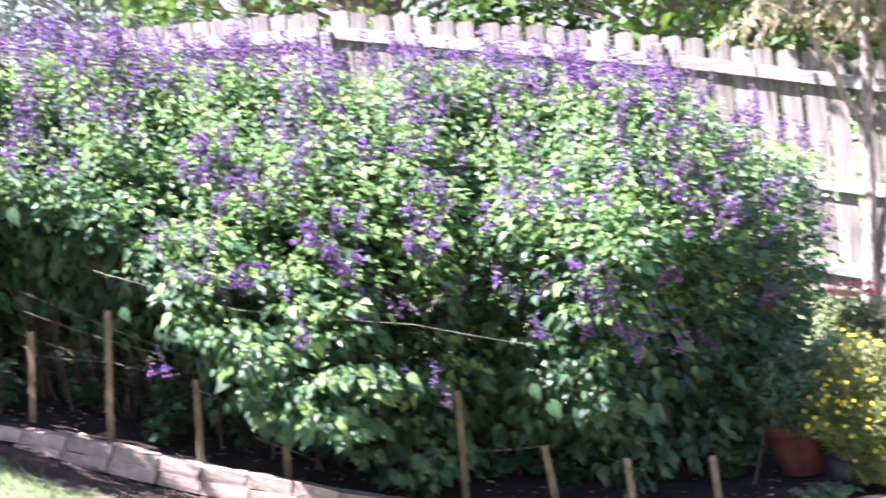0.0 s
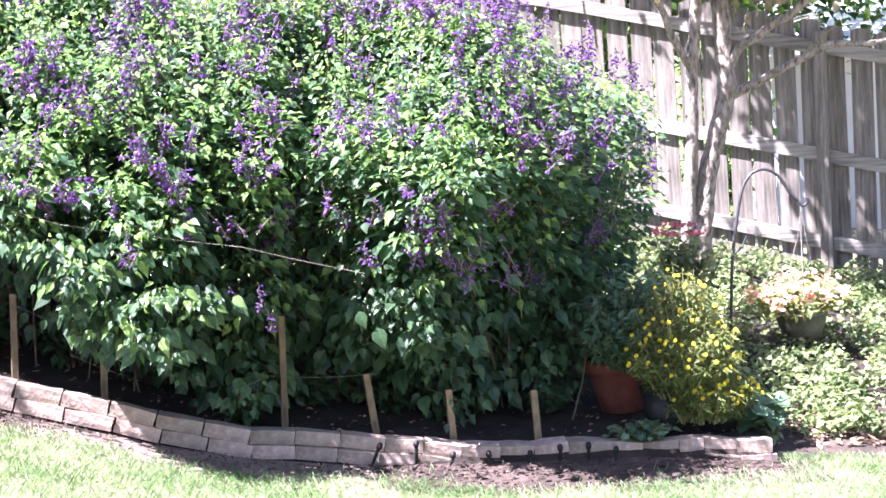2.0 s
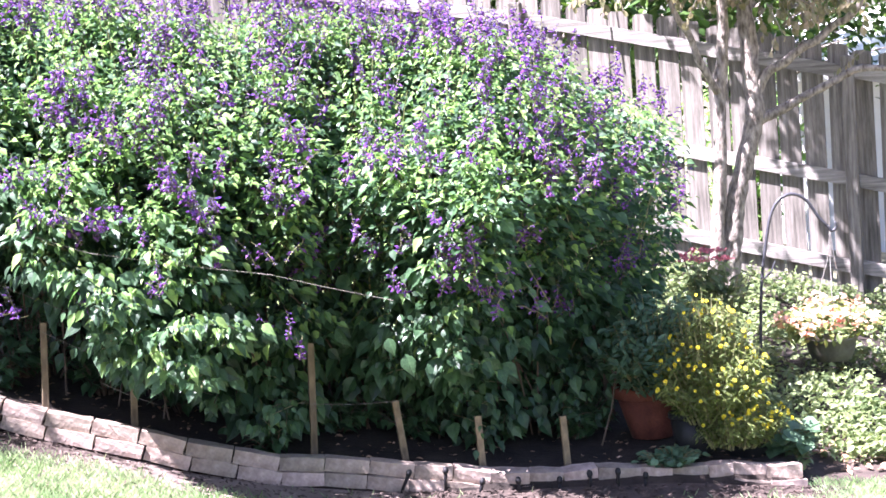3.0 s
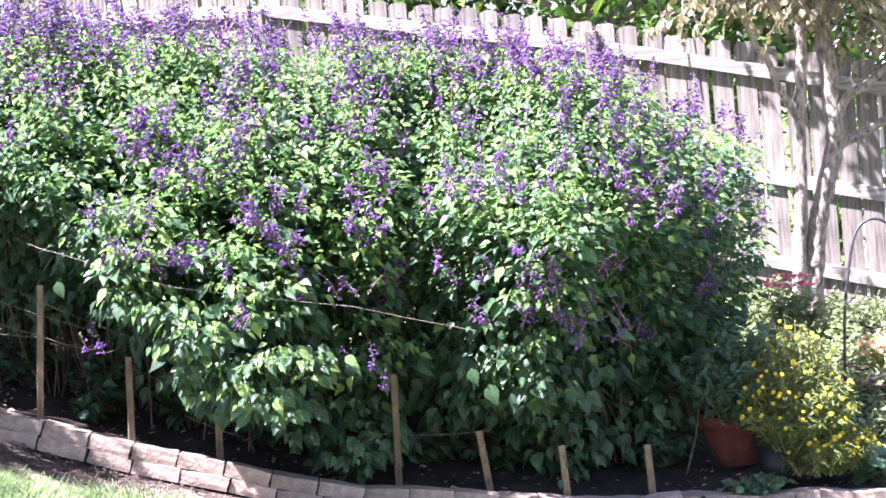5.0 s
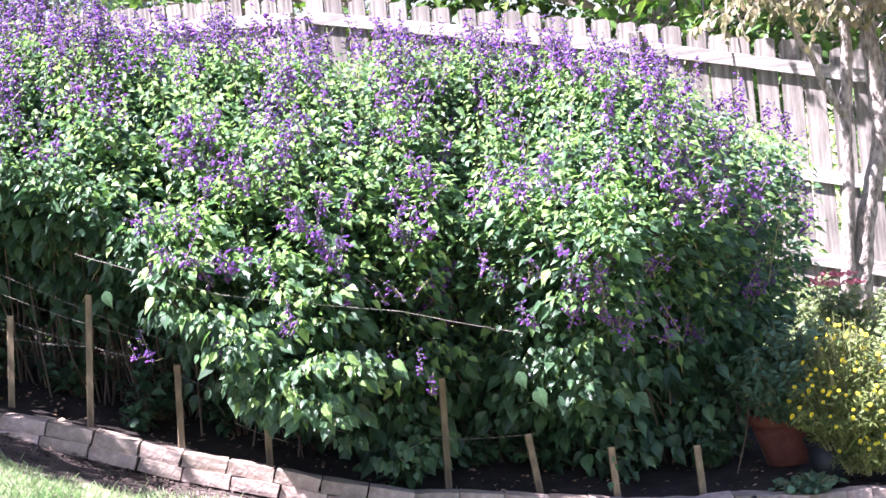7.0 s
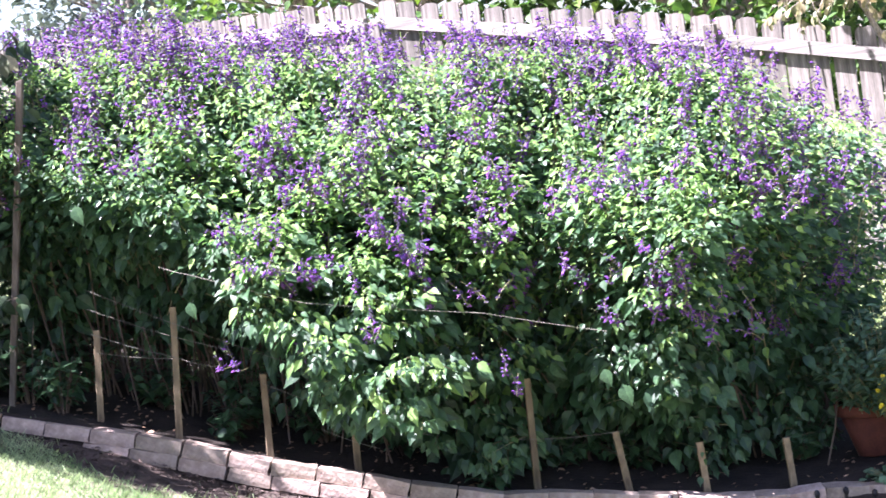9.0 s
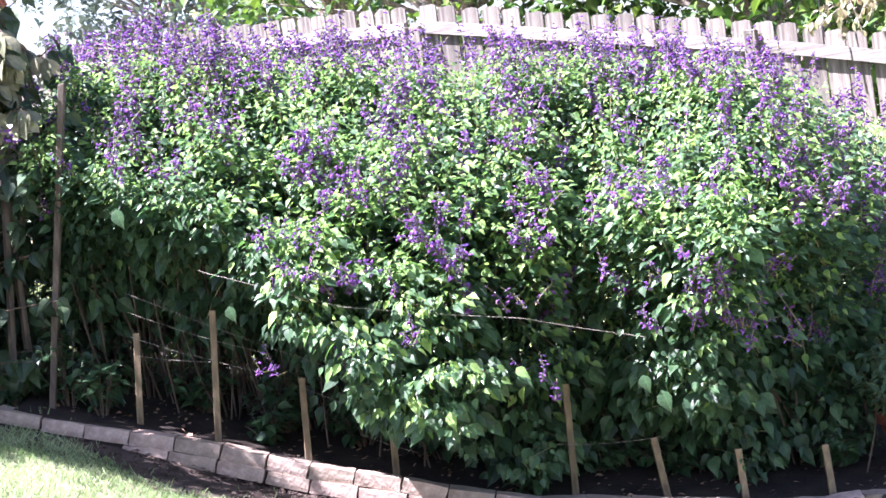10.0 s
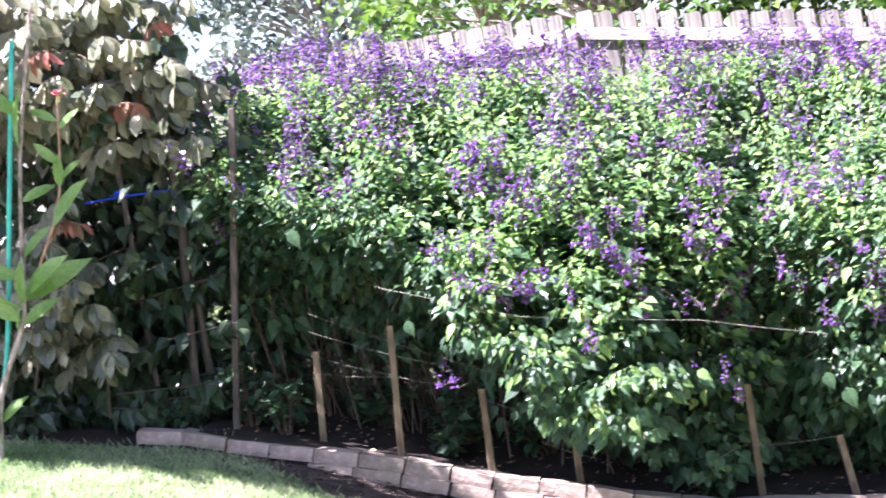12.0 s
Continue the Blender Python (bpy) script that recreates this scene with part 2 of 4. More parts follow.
FLORET = (np.array([(0, 0, 0), (0.55, 0.25, 0), (0.5, 0, 0.22), (0.55, -0.25, 0), (0.55, 0, -0.24), (1, 0, -0.14)], float),
          [(0, 1, 2), (0, 2, 3), (0, 3, 4), (0, 4, 1), (5, 2, 1), (5, 3, 2), (5, 4, 3), (5, 1, 4)])


def many(shape, pos, ahead, up, size, width=None):
    """Copies of a shape at pos (n,3), pointing ahead, face up, scaled by size: one (verts, faces)."""
    pos, ahead, up = np.asarray(pos, float), np.asarray(ahead, float), np.asarray(up, float)
    n = len(pos)
    if n == 0:
        return [], []
    a = ahead / (np.linalg.norm(ahead, axis=1, keepdims=True) + 1e-9)
    s = np.cross(up, a)
    s /= np.linalg.norm(s, axis=1, keepdims=True) + 1e-9
    u = np.cross(a, s)
    size = np.broadcast_to(np.asarray(size, float), (n,))
    wide = size if width is None else size * np.asarray(width)
    v = shape[0]
    verts = pos[:, None, :] + v[None, :, 0:1] * a[:, None] * size[:, None, None] + v[None, :, 1:2] * s[:, None] * wide[:, None, None] + v[None, :, 2:3] * u[:, None] * size[:, None, None]
    k = len(v)
    faces = []
    for f in shape[1]:
        arr = np.array(f)[None, :] + (np.arange(n) * k)[:, None]
        faces.extend(arr.tolist())
    return verts.reshape(-1, 3).tolist(), faces


# ---- the lie of the land: it falls to the right, and rises gently to the fence ----
LX = [-40, -8, -5, -3.57, -2.64, -2.12, -1.72, -1.48, -1.145, -0.75, -0.307, 0.242, 0.746, 1.09, 1.7, 2.01, 4, 8, 40]
LZ = [1.8, 1.55, 1.2, 0.95, 0.755, 0.59, 0.43, 0.335, 0.237, 0.112, 0.012, -0.067, -0.129, -0.141, -0.165, -0.169, -0.3, -0.5, -0.6]
WALL_Y = 9.2
CORNER = Vector((-1.02, 15.84))
RIGHT_DIR = Vector((0.927, -0.375))
LEFT_DIR = Vector((-0.825, 0.565))
FX = [-40, -6, -3, -1.02, 1.38, 3.55, 6, 10, 40]
FZ = [1.9, 1.5, 1.3, 1.14, 0.63, 0.10, -0.35, -0.6, -0.7]


def lawn_z(x):
    return float(np.interp(x, LX, LZ))


def fence_y(x):
    return CORNER.y + (x - CORNER.x) * (RIGHT_DIR.y / RIGHT_DIR.x if x > CORNER.x else LEFT_DIR.y / LEFT_DIR.x)


def ground_z(x, y):
    low = lawn_z(x)
    raised = 0.085 if -2.7 < x < 2.03 else 0.0
    if y <= WALL_Y + 0.04:
        heap = max(0.0, min(1.0, (x - 0.1) / 0.5, (1.95 - x) / 0.3))
        return low + 0.04 * heap * max(0.0, min(1.0, 1 - (WALL_Y - 0.04 - y) / 0.3))
    fy = fence_y(max(-6.0, min(x, 9.0)))
    k = max(0.0, min(1.0, (y - WALL_Y - 0.05) / (fy - WALL_Y - 0.05)))
    far = float(np.interp(x, FX, FZ))
    near = low + raised
    return near + (far - near) * k + (0.0 if y < fy else -0.02 * min(y - fy, 40.0))


def sheet(name, xs, ys, height, mat, label, thick=0.0):
    verts = [(x, y, height(x, y)) for y in ys for x in xs]
    w = len(xs)
    faces = [(j * w + i, j * w + i + 1, (j + 1) * w + i + 1, (j + 1) * w + i) for j in range(len(ys) - 1) for i in range(w - 1)]
    ob = new(name, mesh_of(name, verts, faces, mat, True))
    return tagged(ob, label, "ground", kind="structure")


def grid(a, b, step):
    return list(np.arange(a, b + 1e-6, step))


xs = [-3000, -300, -60, -25, -12, -8] + grid(-5.5, 5.5, 0.11) + [7, 9, 12, 25, 60, 300, 3000]
ys_all = [-3000, -300, -60, -20, -6, 0, 3, 5, 6.5] + grid(7.4, 9.2, 0.1) + [9.241] + grid(9.3, 17.4, 0.15) + [19, 22, 30, 60, 300, 3000]


def rough_ground(x, y):
    z = ground_z(x, y)
    if 7 < y < 17 and abs(x) < 6:
        z += 0.012 * noise.noise((x * 3, y * 3, 0)) + 0.006 * noise.noise((x * 11, y * 11, 3))
    return z


sheet("ground", xs, ys_all, rough_ground, M_LAWN, "sloping garden ground under grass and planting")
ground = bpy.data.objects["ground"]
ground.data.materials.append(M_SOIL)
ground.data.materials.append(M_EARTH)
ground.data.materials.append(M_DRYSUNEARTH)
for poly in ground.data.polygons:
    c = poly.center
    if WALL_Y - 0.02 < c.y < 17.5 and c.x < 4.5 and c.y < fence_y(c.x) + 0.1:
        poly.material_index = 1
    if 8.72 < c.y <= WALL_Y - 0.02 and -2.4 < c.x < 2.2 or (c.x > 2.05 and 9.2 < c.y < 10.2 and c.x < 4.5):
        # two earth colours: paler dry sunlit stretch, darker earth where shade lies
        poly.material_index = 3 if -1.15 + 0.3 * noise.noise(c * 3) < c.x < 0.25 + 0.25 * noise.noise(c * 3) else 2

# ---- garden edging of two courses of blocks ----
TOP_X = [-3.35, -2.93, -2.64, -2.516, -2.323, -2.121, -1.921, -1.717, -1.516, -1.334, -1.135, -0.931, -0.729, -0.525, -0.323, -0.124, 0.076, 0.275, 0.446, 0.614, 0.791, 0.943, 1.097, 1.288, 1.435, 1.71, 1.864, 2.026]
TOP_Z = [0.98, 0.895, 0.836, 0.787, 0.732, 0.678, 0.627, 0.565, 0.495, 0.43, 0.375, 0.318, 0.25, 0.198, 0.145, 0.126, 0.096, 0.059, 0.039, 0.001, -0.011, -0.022, -0.013, -0.032, -0.05, -0.044, -0.068, -0.074]
JOINTS = [-2.93, -2.72, -2.516, -2.323, -2.121, -1.921, -1.717, -1.516, -1.334, -1.135, -0.931, -0.729, -0.525, -0.323, -0.124, 0.076, 0.275, 0.446, 0.614, 0.791, 0.943, 1.097, 1.288, 1.435, 1.60, 1.71, 1.864, 2.026]


def top_z(x):
    return float(np.interp(x, TOP_X, TOP_Z))


edging = thing("garden_edging", (-0.3, WALL_Y, 0.0), "low garden edging of two courses of pinkish tan concrete blocks", "edging", kind="structure")
block_meshes = []
for i in range(5):
    bm = bmesh.new()
    bmesh.ops.create_cube(bm, size=1.0)
    bmesh.ops.subdivide_edges(bm, edges=list(bm.edges), cuts=2, use_grid_fill=True)
    rough = np.random.RandomState(40 + i)
    for v in bm.verts:
        rim = sum(abs(abs(c) - 0.5) < 0.01 for c in v.co)
        pull = Vector([1 - (0.012, 0.035, 0.07)[q] * (rim - 1) * rough.uniform(0.1, 1.0) for q in range(3)])
        v.co = Vector((v.co.x * 0.2 * pull.x, v.co.y * 0.105 * pull.y, v.co.z * 0.064 * pull.z)) + Vector(rough.uniform(-0.0022, 0.0022, 3))
    me = bpy.data.meshes.new("block")
    bm.to_mesh(me)
    bm.free()
    me.materials.append(M_BLOCK)
    block_meshes.append(me)
rb = random.Random(5)
for course in (0, 1):
    edges = JOINTS if course == 0 else [j - 0.012 - 0.03 * math.sin(j * 2.1) for j in JOINTS[4:]] + [2.03]
    for a, b in zip(edges[:-1], edges[1:]):
        if b - a < 0.05:
            continue
        mid = (a + b) / 2
        slope = math.atan2(top_z(b - 0.01) - top_z(a + 0.01), b - a - 0.02)
        if 1.4 < mid < 1.75:
            slope *= 0.4
        z = top_z(mid) - 0.032 - course * 0.0655
        y = WALL_Y + 0.052 - course * 0.012 + rb.uniform(-0.006, 0.006) + 0.03 * math.sin(mid * 1.3)
        turn = rb.uniform(-2.5, 2.5) * (1.8 if mid > 0.5 else 0.45)
        tip = rb.uniform(-2, 2) + (6 if 0.5 < mid < 1.3 and course == 0 else 0)
        m = Matrix.Translation((mid, y, z)) @ pose(0, 0, 0, tip, -math.degrees(slope), turn) @ Matrix.Diagonal(((b - a + 0.001) / 0.2, 1, 1, 1))
        piece("block", rb.choice(block_meshes), m, edging)

# black pegs pushed in before the blocks
peg_bm = merge([tube([(0, 0, -0.10), (0, 0, 0.0), (0, 0, 0.03)], [0.005, 0.008, 0.009], 6), tube([(0, -0.004, 0.018), (0, 0.0, 0.03), (0, 0.006, 0.042), (0, 0.012, 0.044)], [0.010, 0.014, 0.012, 0.006], 8)])
for k, (x, dz, lean) in enumerate([(0.235, -0.02, 24), (0.41, 0.0, 3), (0.565, -0.03, 14), (0.735, -0.02, -4), (0.915, -0.02, 4), (1.055, -0.005, -3), (1.18, 0.0, 2), (1.30, -0.015, 8)]):
    z = top_z(x) - 0.042 + dz
    me = mesh_of("garden_peg", *peg_bm, M_PEG, True) if k == 0 else me
    ob = new("garden_peg", me)
    ob.matrix_basis = pose(x, WALL_Y - 0.032, z, 6, lean, 0)
    tagged(ob, "black plastic garden peg pushed in against the edging blocks", "peg", "pegs along the edging")


# ---- wooden fence ----
def picket_mesh(seed, h=1.70, w=0.141, t=0.018):
    rs = np.random.RandomState(seed)
    pts = []
    n = 6
    r = 0.045 + rs.uniform(-0.006, 0.010)
    hw = w / 2
    outline = [(-hw, 0), (hw, 0), (hw, h - r * 1.1)]
    outline += [(hw - r + r * math.cos(a), h - r * 0.55 + r * 0.55 * math.sin(a)) for a in np.linspace(0.3, math.pi / 2, n)]
    outline += [(-hw + r - r * math.sin(a), h - r * 0.55 + r * 0.55 * math.cos(a)) for a in np.linspace(0.0, math.pi / 2 - 0.3, n)]
    outline += [(-hw, h - r * 1.1)]
    outline = [(x + rs.uniform(-0.002, 0.002), z + rs.uniform(-0.004, 0.004)) for x, z in outline]
    k = len(outline)
    verts = [(x, -t / 2, z) for x, z in outline] + [(x, t / 2, z) for x, z in outline]
    faces = [tuple(range(k)), tuple(range(2 * k - 1, k - 1, -1))] + [(i, i + k, (i + 1) % k + k, (i + 1) % k) for i in range(k)]
    return mesh_of("picket", verts, faces, M_FENCE)


PICKETS = [picket_mesh(70 + i) for i in range(6)]


def rail_between(a, b, h=0.092, t=0.04):
    """A 2x4 rail from a to b, (x, y, z) of its top edge at the front."""
    a, b = Vector(a), Vector(b)
    d = b - a
    n = Vector((d.y, -d.x, 0)).normalized()
    if n.y > 0:
        n = -n
    verts = []
    for p in (a, b):
        for off, up in ((0, 0), (0, -h), (t, -h), (t, 0)):
            verts.append(p + n * off + Vector((0, 0, up)))
    return verts, [(0, 1, 2, 3), (7, 6, 5, 4), (0, 4, 5, 1), (1, 5, 6, 2), (2, 6, 7, 3), (3, 7, 4, 0)]


def fence_run(posts, counts, drops, label, seed):
    """posts: (x, y, z of the picket tops); counts: pickets a panel; drops: how far the three rails' tops lie below the picket tops."""
    rf = random.Random(seed)
    root = thing("fence", (posts[0][0], posts[0][1], posts[0][2] - 1.7), label, "fence")
    for i, (x, y, z) in enumerate(posts):
        bm = bevelled(0.09, 0.09, 1.75, 0.006, 0.003, seed + i)
        d = (Vector(posts[min(i + 1, len(posts) - 1)][:2]) - Vector(posts[max(i - 1, 0)][:2])).normalized()
        ang = math.atan2(d.y, d.x)
        n = Vector((d.y, -d.x))
        n = -n if n.y > 0 else n
        for v in bm.verts:
            v.co = Matrix.Rotation(ang, 4, 'Z') @ v.co + Vector((x + n.x * 0.042, y + n.y * 0.042, z - (1.04 if i == 0 else 0.935)))
        part("post", bm, M_FENCE, root)
    for (p, q, count) in zip(posts[:-1], posts[1:], counts):
        P, Q = Vector(p), Vector(q)
        d = Q - P
        ang = math.atan2(d.y, d.x)
        for drop in drops:
            sag = rf.uniform(-0.008, 0.008)
            part("rail", rail_between(P - Vector((0, 0, drop + sag)), Q - Vector((0, 0, drop - sag))), M_RAIL, root)
        n = Vector((d.y, -d.x, 0)).normalized()
        n = -n if n.y > 0 else n
        for k in range(count):
            f = (k + 0.5) / count
            c = P + d * f - n * 0.011
            m = Matrix.Translation((c.x, c.y, c.z - 1.70 + rf.uniform(-0.012, 0.012))) @ pose(0, 0, 0, rf.uniform(-0.5, 0.5), rf.uniform(-0.7, 0.7), math.degrees(ang) + rf.uniform(-0.8, 0.8))
            piece("picket", rf.choice(PICKETS), m, root)
    return root


def along(start, direction, s):
    p = start + direction * s
    return p.x, p.y


c0 = (CORNER.x, CORNER.y, 2.856)
run = [c0] + [(*along(CORNER, RIGHT_DIR, s), z) for s, z in ((2.59, 2.345), (4.90, 1.815), (7.3, 1.27), (9.7, 0.9), (12.1, 0.6))]
fence_run(run, [15, 14, 14, 14, 14], (0.125, 0.86, 1.45), "weathered grey wooden fence with rounded pickets on a slope", 11)
run = [(c0[0] - 0.09, c0[1] + 0.06, c0[2])] + [(*along(CORNER, LEFT_DIR, s), z) for s, z in ((2.5, 2.99), (4.9, 3.08), (7.3, 3.15), (9.7, 3.2))]
fence_run(run, [15, 14, 14, 14], (0.125, 0.86, 1.45), "weathered grey wooden fence running away behind the planting", 29)

# ---- stakes that hold the planting up, with twine between them ----
STAKES = [(-2.112, 0.642, -2.07, 1.10), (-1.762, 0.544, -1.706, 1.16), (-1.357, 0.44, -1.340, 0.80), (-0.966, 0.34, -0.950, 0.70), (-0.168, 0.12, -0.152, 0.62), (0.236, 0.12, 0.212, 0.33), (0.591, 0.03, 0.583, 0.23), (0.981, -0.01, 0.971, 0.20)]
stake_mesh = None
for x, z, x_top, z_top in STAKES:
    if stake_mesh is None:
        bm = bevelled(0.030, 0.02, 1.0, 0.002, 0.0015, 3)
        bmesh.ops.translate(bm, verts=bm.verts, vec=(0, 0, 0.5))
        stake_mesh = bpy.data.meshes.new("garden_stake")
        bm.to_mesh(stake_mesh)
        bm.free()
        stake_mesh.materials.append(M_STAKE)
    lean = math.degrees(math.atan2(x_top - x, z_top - z))
    ob = new("garden_stake", stake_mesh)
    ob.matrix_basis = Matrix.Translation((x, WALL_Y + 0.20, z)) @ pose(0, 0, 0, 0.5, lean, 12) @ Matrix.Translation((0, 0, -0.12)) @ Matrix.Diagonal((1, 1, z_top - z + 0.12, 1))
    tagged(ob, "upright sawn pine garden stake in the bed", "stake", "stakes in the bed")
for name_label, a, b, w in (("tall weathered wooden stake, darkened for the shade among the leaves", (-2.535, 9.42, 0.66), (-2.228, 9.32, 2.27), 0.030),):
    bm = bevelled(w, w, 1.0, 0.003, 0.002, 8)
    for v in bm.verts:
        k = v.co.z + 0.5
        v.co = Vector(a).lerp(Vector(b), k) + Vector((v.co.x, v.co.y, 0))
    ob = part("garden_stake", bm, M_OLDSHADESTAKE)
    tagged(ob, name_label, "stake", "stakes in the bed")


def twine(a, b, sag=0.02, r=0.0012):
    a, b = Vector(a), Vector(b)
    pts = [a.lerp(b, t) + Vector((0, 0.004 * math.sin(9 * t), -sag * 4 * t * (1 - t))) for t in np.linspace(0, 1, 14)]
    ob = part("twine", tube(pts, [r] * len(pts), 5, 0.2, 3), M_TWINE)
    tagged(ob, "pale garden twine stretched between stakes", "twine", "twine in the bed")


twine((-1.66, 8.95, 1.367), (-1.516, 8.85, 1.320), 0.003, 0.0013)
twine((-1.516, 8.85, 1.320), (-1.038, 8.80, 1.138), 0.003, 0.0016)
twine((-1.038, 8.80, 1.138), (-0.288, 8.80, 0.993), 0.004, 0.0016)
twine((-0.288, 8.80, 0.993), (0.225, 8.88, 0.838), 0.003, 0.0016)
twine((-2.09, 9.375, 1.29), (-1.141, 9.33, 0.809), 0.010)
twine((-2.09, 9.375, 1.20), (-1.50, 9.33, 0.945), 0.010)
twine((-2.09, 9.375, 1.085), (-1.735, 9.375, 0.934), 0.006)
twine((-1.735, 9.375, 0.934), (-1.50, 9.33, 0.855), 0.006)
twine((-2.074, 9.375, 0.997), (-1.735, 9.375, 0.925), 0.006)
twine((-1.345, 9.375, 0.760), (-0.95, 9.375, 0.570), 0.010)
twine((-0.95, 9.375, 0.570), (-0.60, 9.33, 0.425), 0.010)
twine((-1.10, 9.33, 0.52), (-0.85, 9.33, 0.40), 0.006)
twine((-0.276, 9.33, 0.366), (0.25, 9.33, 0.335), 0.012)


# ---- the hedge of tall violet salvia ----
TX = [-2.8, -2.5, -2.0, -1.33, -0.67, 0.1, 0.93, 1.4, 1.75]
TZ = [2.24, 2.36, 2.39, 2.24, 2.12, 2.04, 1.87, 1.66, 1.42]
BX = [-2.8, -2.3, -2.05, -1.7, -1.4, -1.15, -0.8, -0.5, -0.1, 0.2, 0.4, 0.9, 1.5]
BO = [0.30, 0.40, 0.52, 0.50, 0.36, 0.24, 0.06, 0.05, 0.02, 0.02, 0.05, 0.08, 0.10]


def hedge_front(x, v):
    """Place on the hedge's face: v from 0 at its ragged foot to 1 at its top edge."""
    zt, zb = float(np.interp(x, TX, TZ)), ground_z(x, 9.5) + float(np.interp(x, BX, BO))
    under = float(np.interp(x, [-2.6, -1.5, -1.1, -0.4, 0.0, 0.3, 1.6], [0.68, 0.62, 0.24, 0.24, 0.62, 0.70, 0.80]))
    y = 8.97 + float(np.interp(x, [-1.6, -1.25, -1.0, -0.65, -0.4, -0.15, 0.3, 0.7], [0.85, 0.70, 0.70, 0.50, 0.26, 0.60, 0.52, 0.75])) * max(0.0, 1 - v / under) ** 1.25 + 0.85 * max(0.0, (v - 0.42) / 0.58) ** 2
    y -= 0.16 * max(0.0, min(1.0, x / 0.5, (1.25 - x) / 0.5)) * math.exp(-((v - 0.68) / 0.2) ** 2)
    y -= 0.50 * math.exp(-((x + 0.86) / 0.52) ** 2 - ((v - 0.38) / 0.32) ** 2)
    y -= 0.28 * math.exp(-((x + 0.45) / 0.20) ** 2 - ((v - 0.14) / 0.18) ** 2)
    y += 0.52 * math.exp(-((x - 0.02) / 0.21) ** 2) * max(0.0, min(1.0, (0.66 - v) / 0.16))
    y += 0.30 * max(0.0, min(1.0, (x - 0.60) / 0.2)) * max(0.0, min(1.0, (0.68 - v) / 0.12, (v - 0.02) / 0.2))
    y -= 0.20 * math.exp(-((x - 0.40) / 0.20) ** 2 - ((v - 0.42) / 0.18) ** 2)
    y += 0.12 * max(0.0, min(1.0, (-1.15 - x) / 0.4)) - 0.22 * max(0.0, min(1.0, (x - 0.1) / 0.4))
    y += 0.85 * max(0.0, (x - 0.65) / 0.85) ** 2 + 0.34 * noise.noise((x * 2.1, v * 3.0, 5.0)) - 0.20 * math.exp(-((x - 0.25) / 0.5) ** 2 - ((v - 0.66) / 0.22) ** 2)
    return Vector((x, y, zb + v * (zt - zb)))


# sprays of bloom that stand out low on the hedge's face: x, z, number of spikes
SPRAYS = [(0.47, 1.02, 6), (0.52, 0.94, 4), (0.64, 0.95, 4), (0.65, 0.86, 4), (0.50, 0.87, 2), (0.27, 0.93, 3), (0.70, 0.81, 2), (0.86, 0.82, 3), (-1.08, 1.25, 4), (-1.29, 1.29, 3), (-1.11, 0.99, 3), (-1.03, 0.975, 2),
          (-1.44, 0.92, 2), (-0.28, 1.08, 4), (-0.50, 1.14, 4), (-0.32, 0.78, 2), (0.32, 1.11, 3), (0.11, 1.18, 2), (0.80, 1.10, 2), (1.08, 1.36, 4), (1.02, 1.33, 3), (-0.17, 0.67, 2)]
# single large leaves that hang free in the sun: x, z, length
BRIGHT_LEAVES = [(0.21, 0.635, 0.085), (0.281, 0.56, 0.105), (-1.224, 1.409, 0.07), (-1.508, 1.152, 0.08), (-0.708, 1.234, 0.095), (-1.936, 1.628, 0.095), (-0.972, 0.748, 0.11)]
rh = np.random.RandomState(21)
PLANT_X = [-2.25, -1.80, -1.36, -0.92, -0.48, -0.04, 0.40, 0.82, 1.18]


def spike_mesh(seed):
    """A salvia flower spike: a thin stem, whorls of dark calyces and violet two-lipped flowers."""
    rk = np.random.RandomState(seed)
    whorls = rk.randint(4, 9)
    L = whorls * rk.uniform(0.019, 0.029)
    sway = Vector((rk.uniform(-0.06, 0.06), rk.uniform(-0.05, 0.05), 0))
    stem = tube([(0, 0, -0.01), Vector((0, 0, L * 0.5)) + sway * 0.25, Vector((0, 0, L)) + sway], [0.0022, 0.0018, 0.001], 4)
    cp, ca, cs, kp, ka, ks = [], [], [], [], [], []
    for j in range(whorls):
        f = j / whorls
        p = Vector((0, 0, L * f)) + sway * f * f
        for q in range(rk.randint(2, 6)):
            an = rk.uniform(0, 6.28)
            out = Vector((math.cos(an), math.sin(an), rk.uniform(-0.2, 0.9)))
            cp.append(p); ca.append(out); cs.append(rk.uniform(0.012, 0.021) * (1.15 - 0.5 * f))
            if rk.rand() < (0.56 if f < 0.72 else 0.22):
                kp.append(p + out.normalized() * 0.007); ka.append(out + Vector((rk.normal() * 0.3, rk.normal() * 0.3, rk.uniform(-0.9, 0.2)))); ks.append(rk.uniform(0.017, 0.034) * (1.1 - 0.35 * f))
    calyx = many(FLORET, cp, ca, [(0.1, 0.0, 1.0)] * len(cp), cs)
    bloom = many(FLORET, kp, ka, [(0.1, 0.0, 1.0)] * len(kp), ks)
    geo = merge([stem, calyx, bloom])
    me = mesh_of("flower_spike", geo[0], geo[1], M_STEM)
    me.materials.append(M_CALYX)
    me.materials.append(M_COROLLA)
    kinds = [0] * len(stem[1]) + [1] * len(calyx[1]) + [2] * len(bloom[1])
    for poly, k in zip(me.polygons, kinds):
        poly.material_index = k
    return me


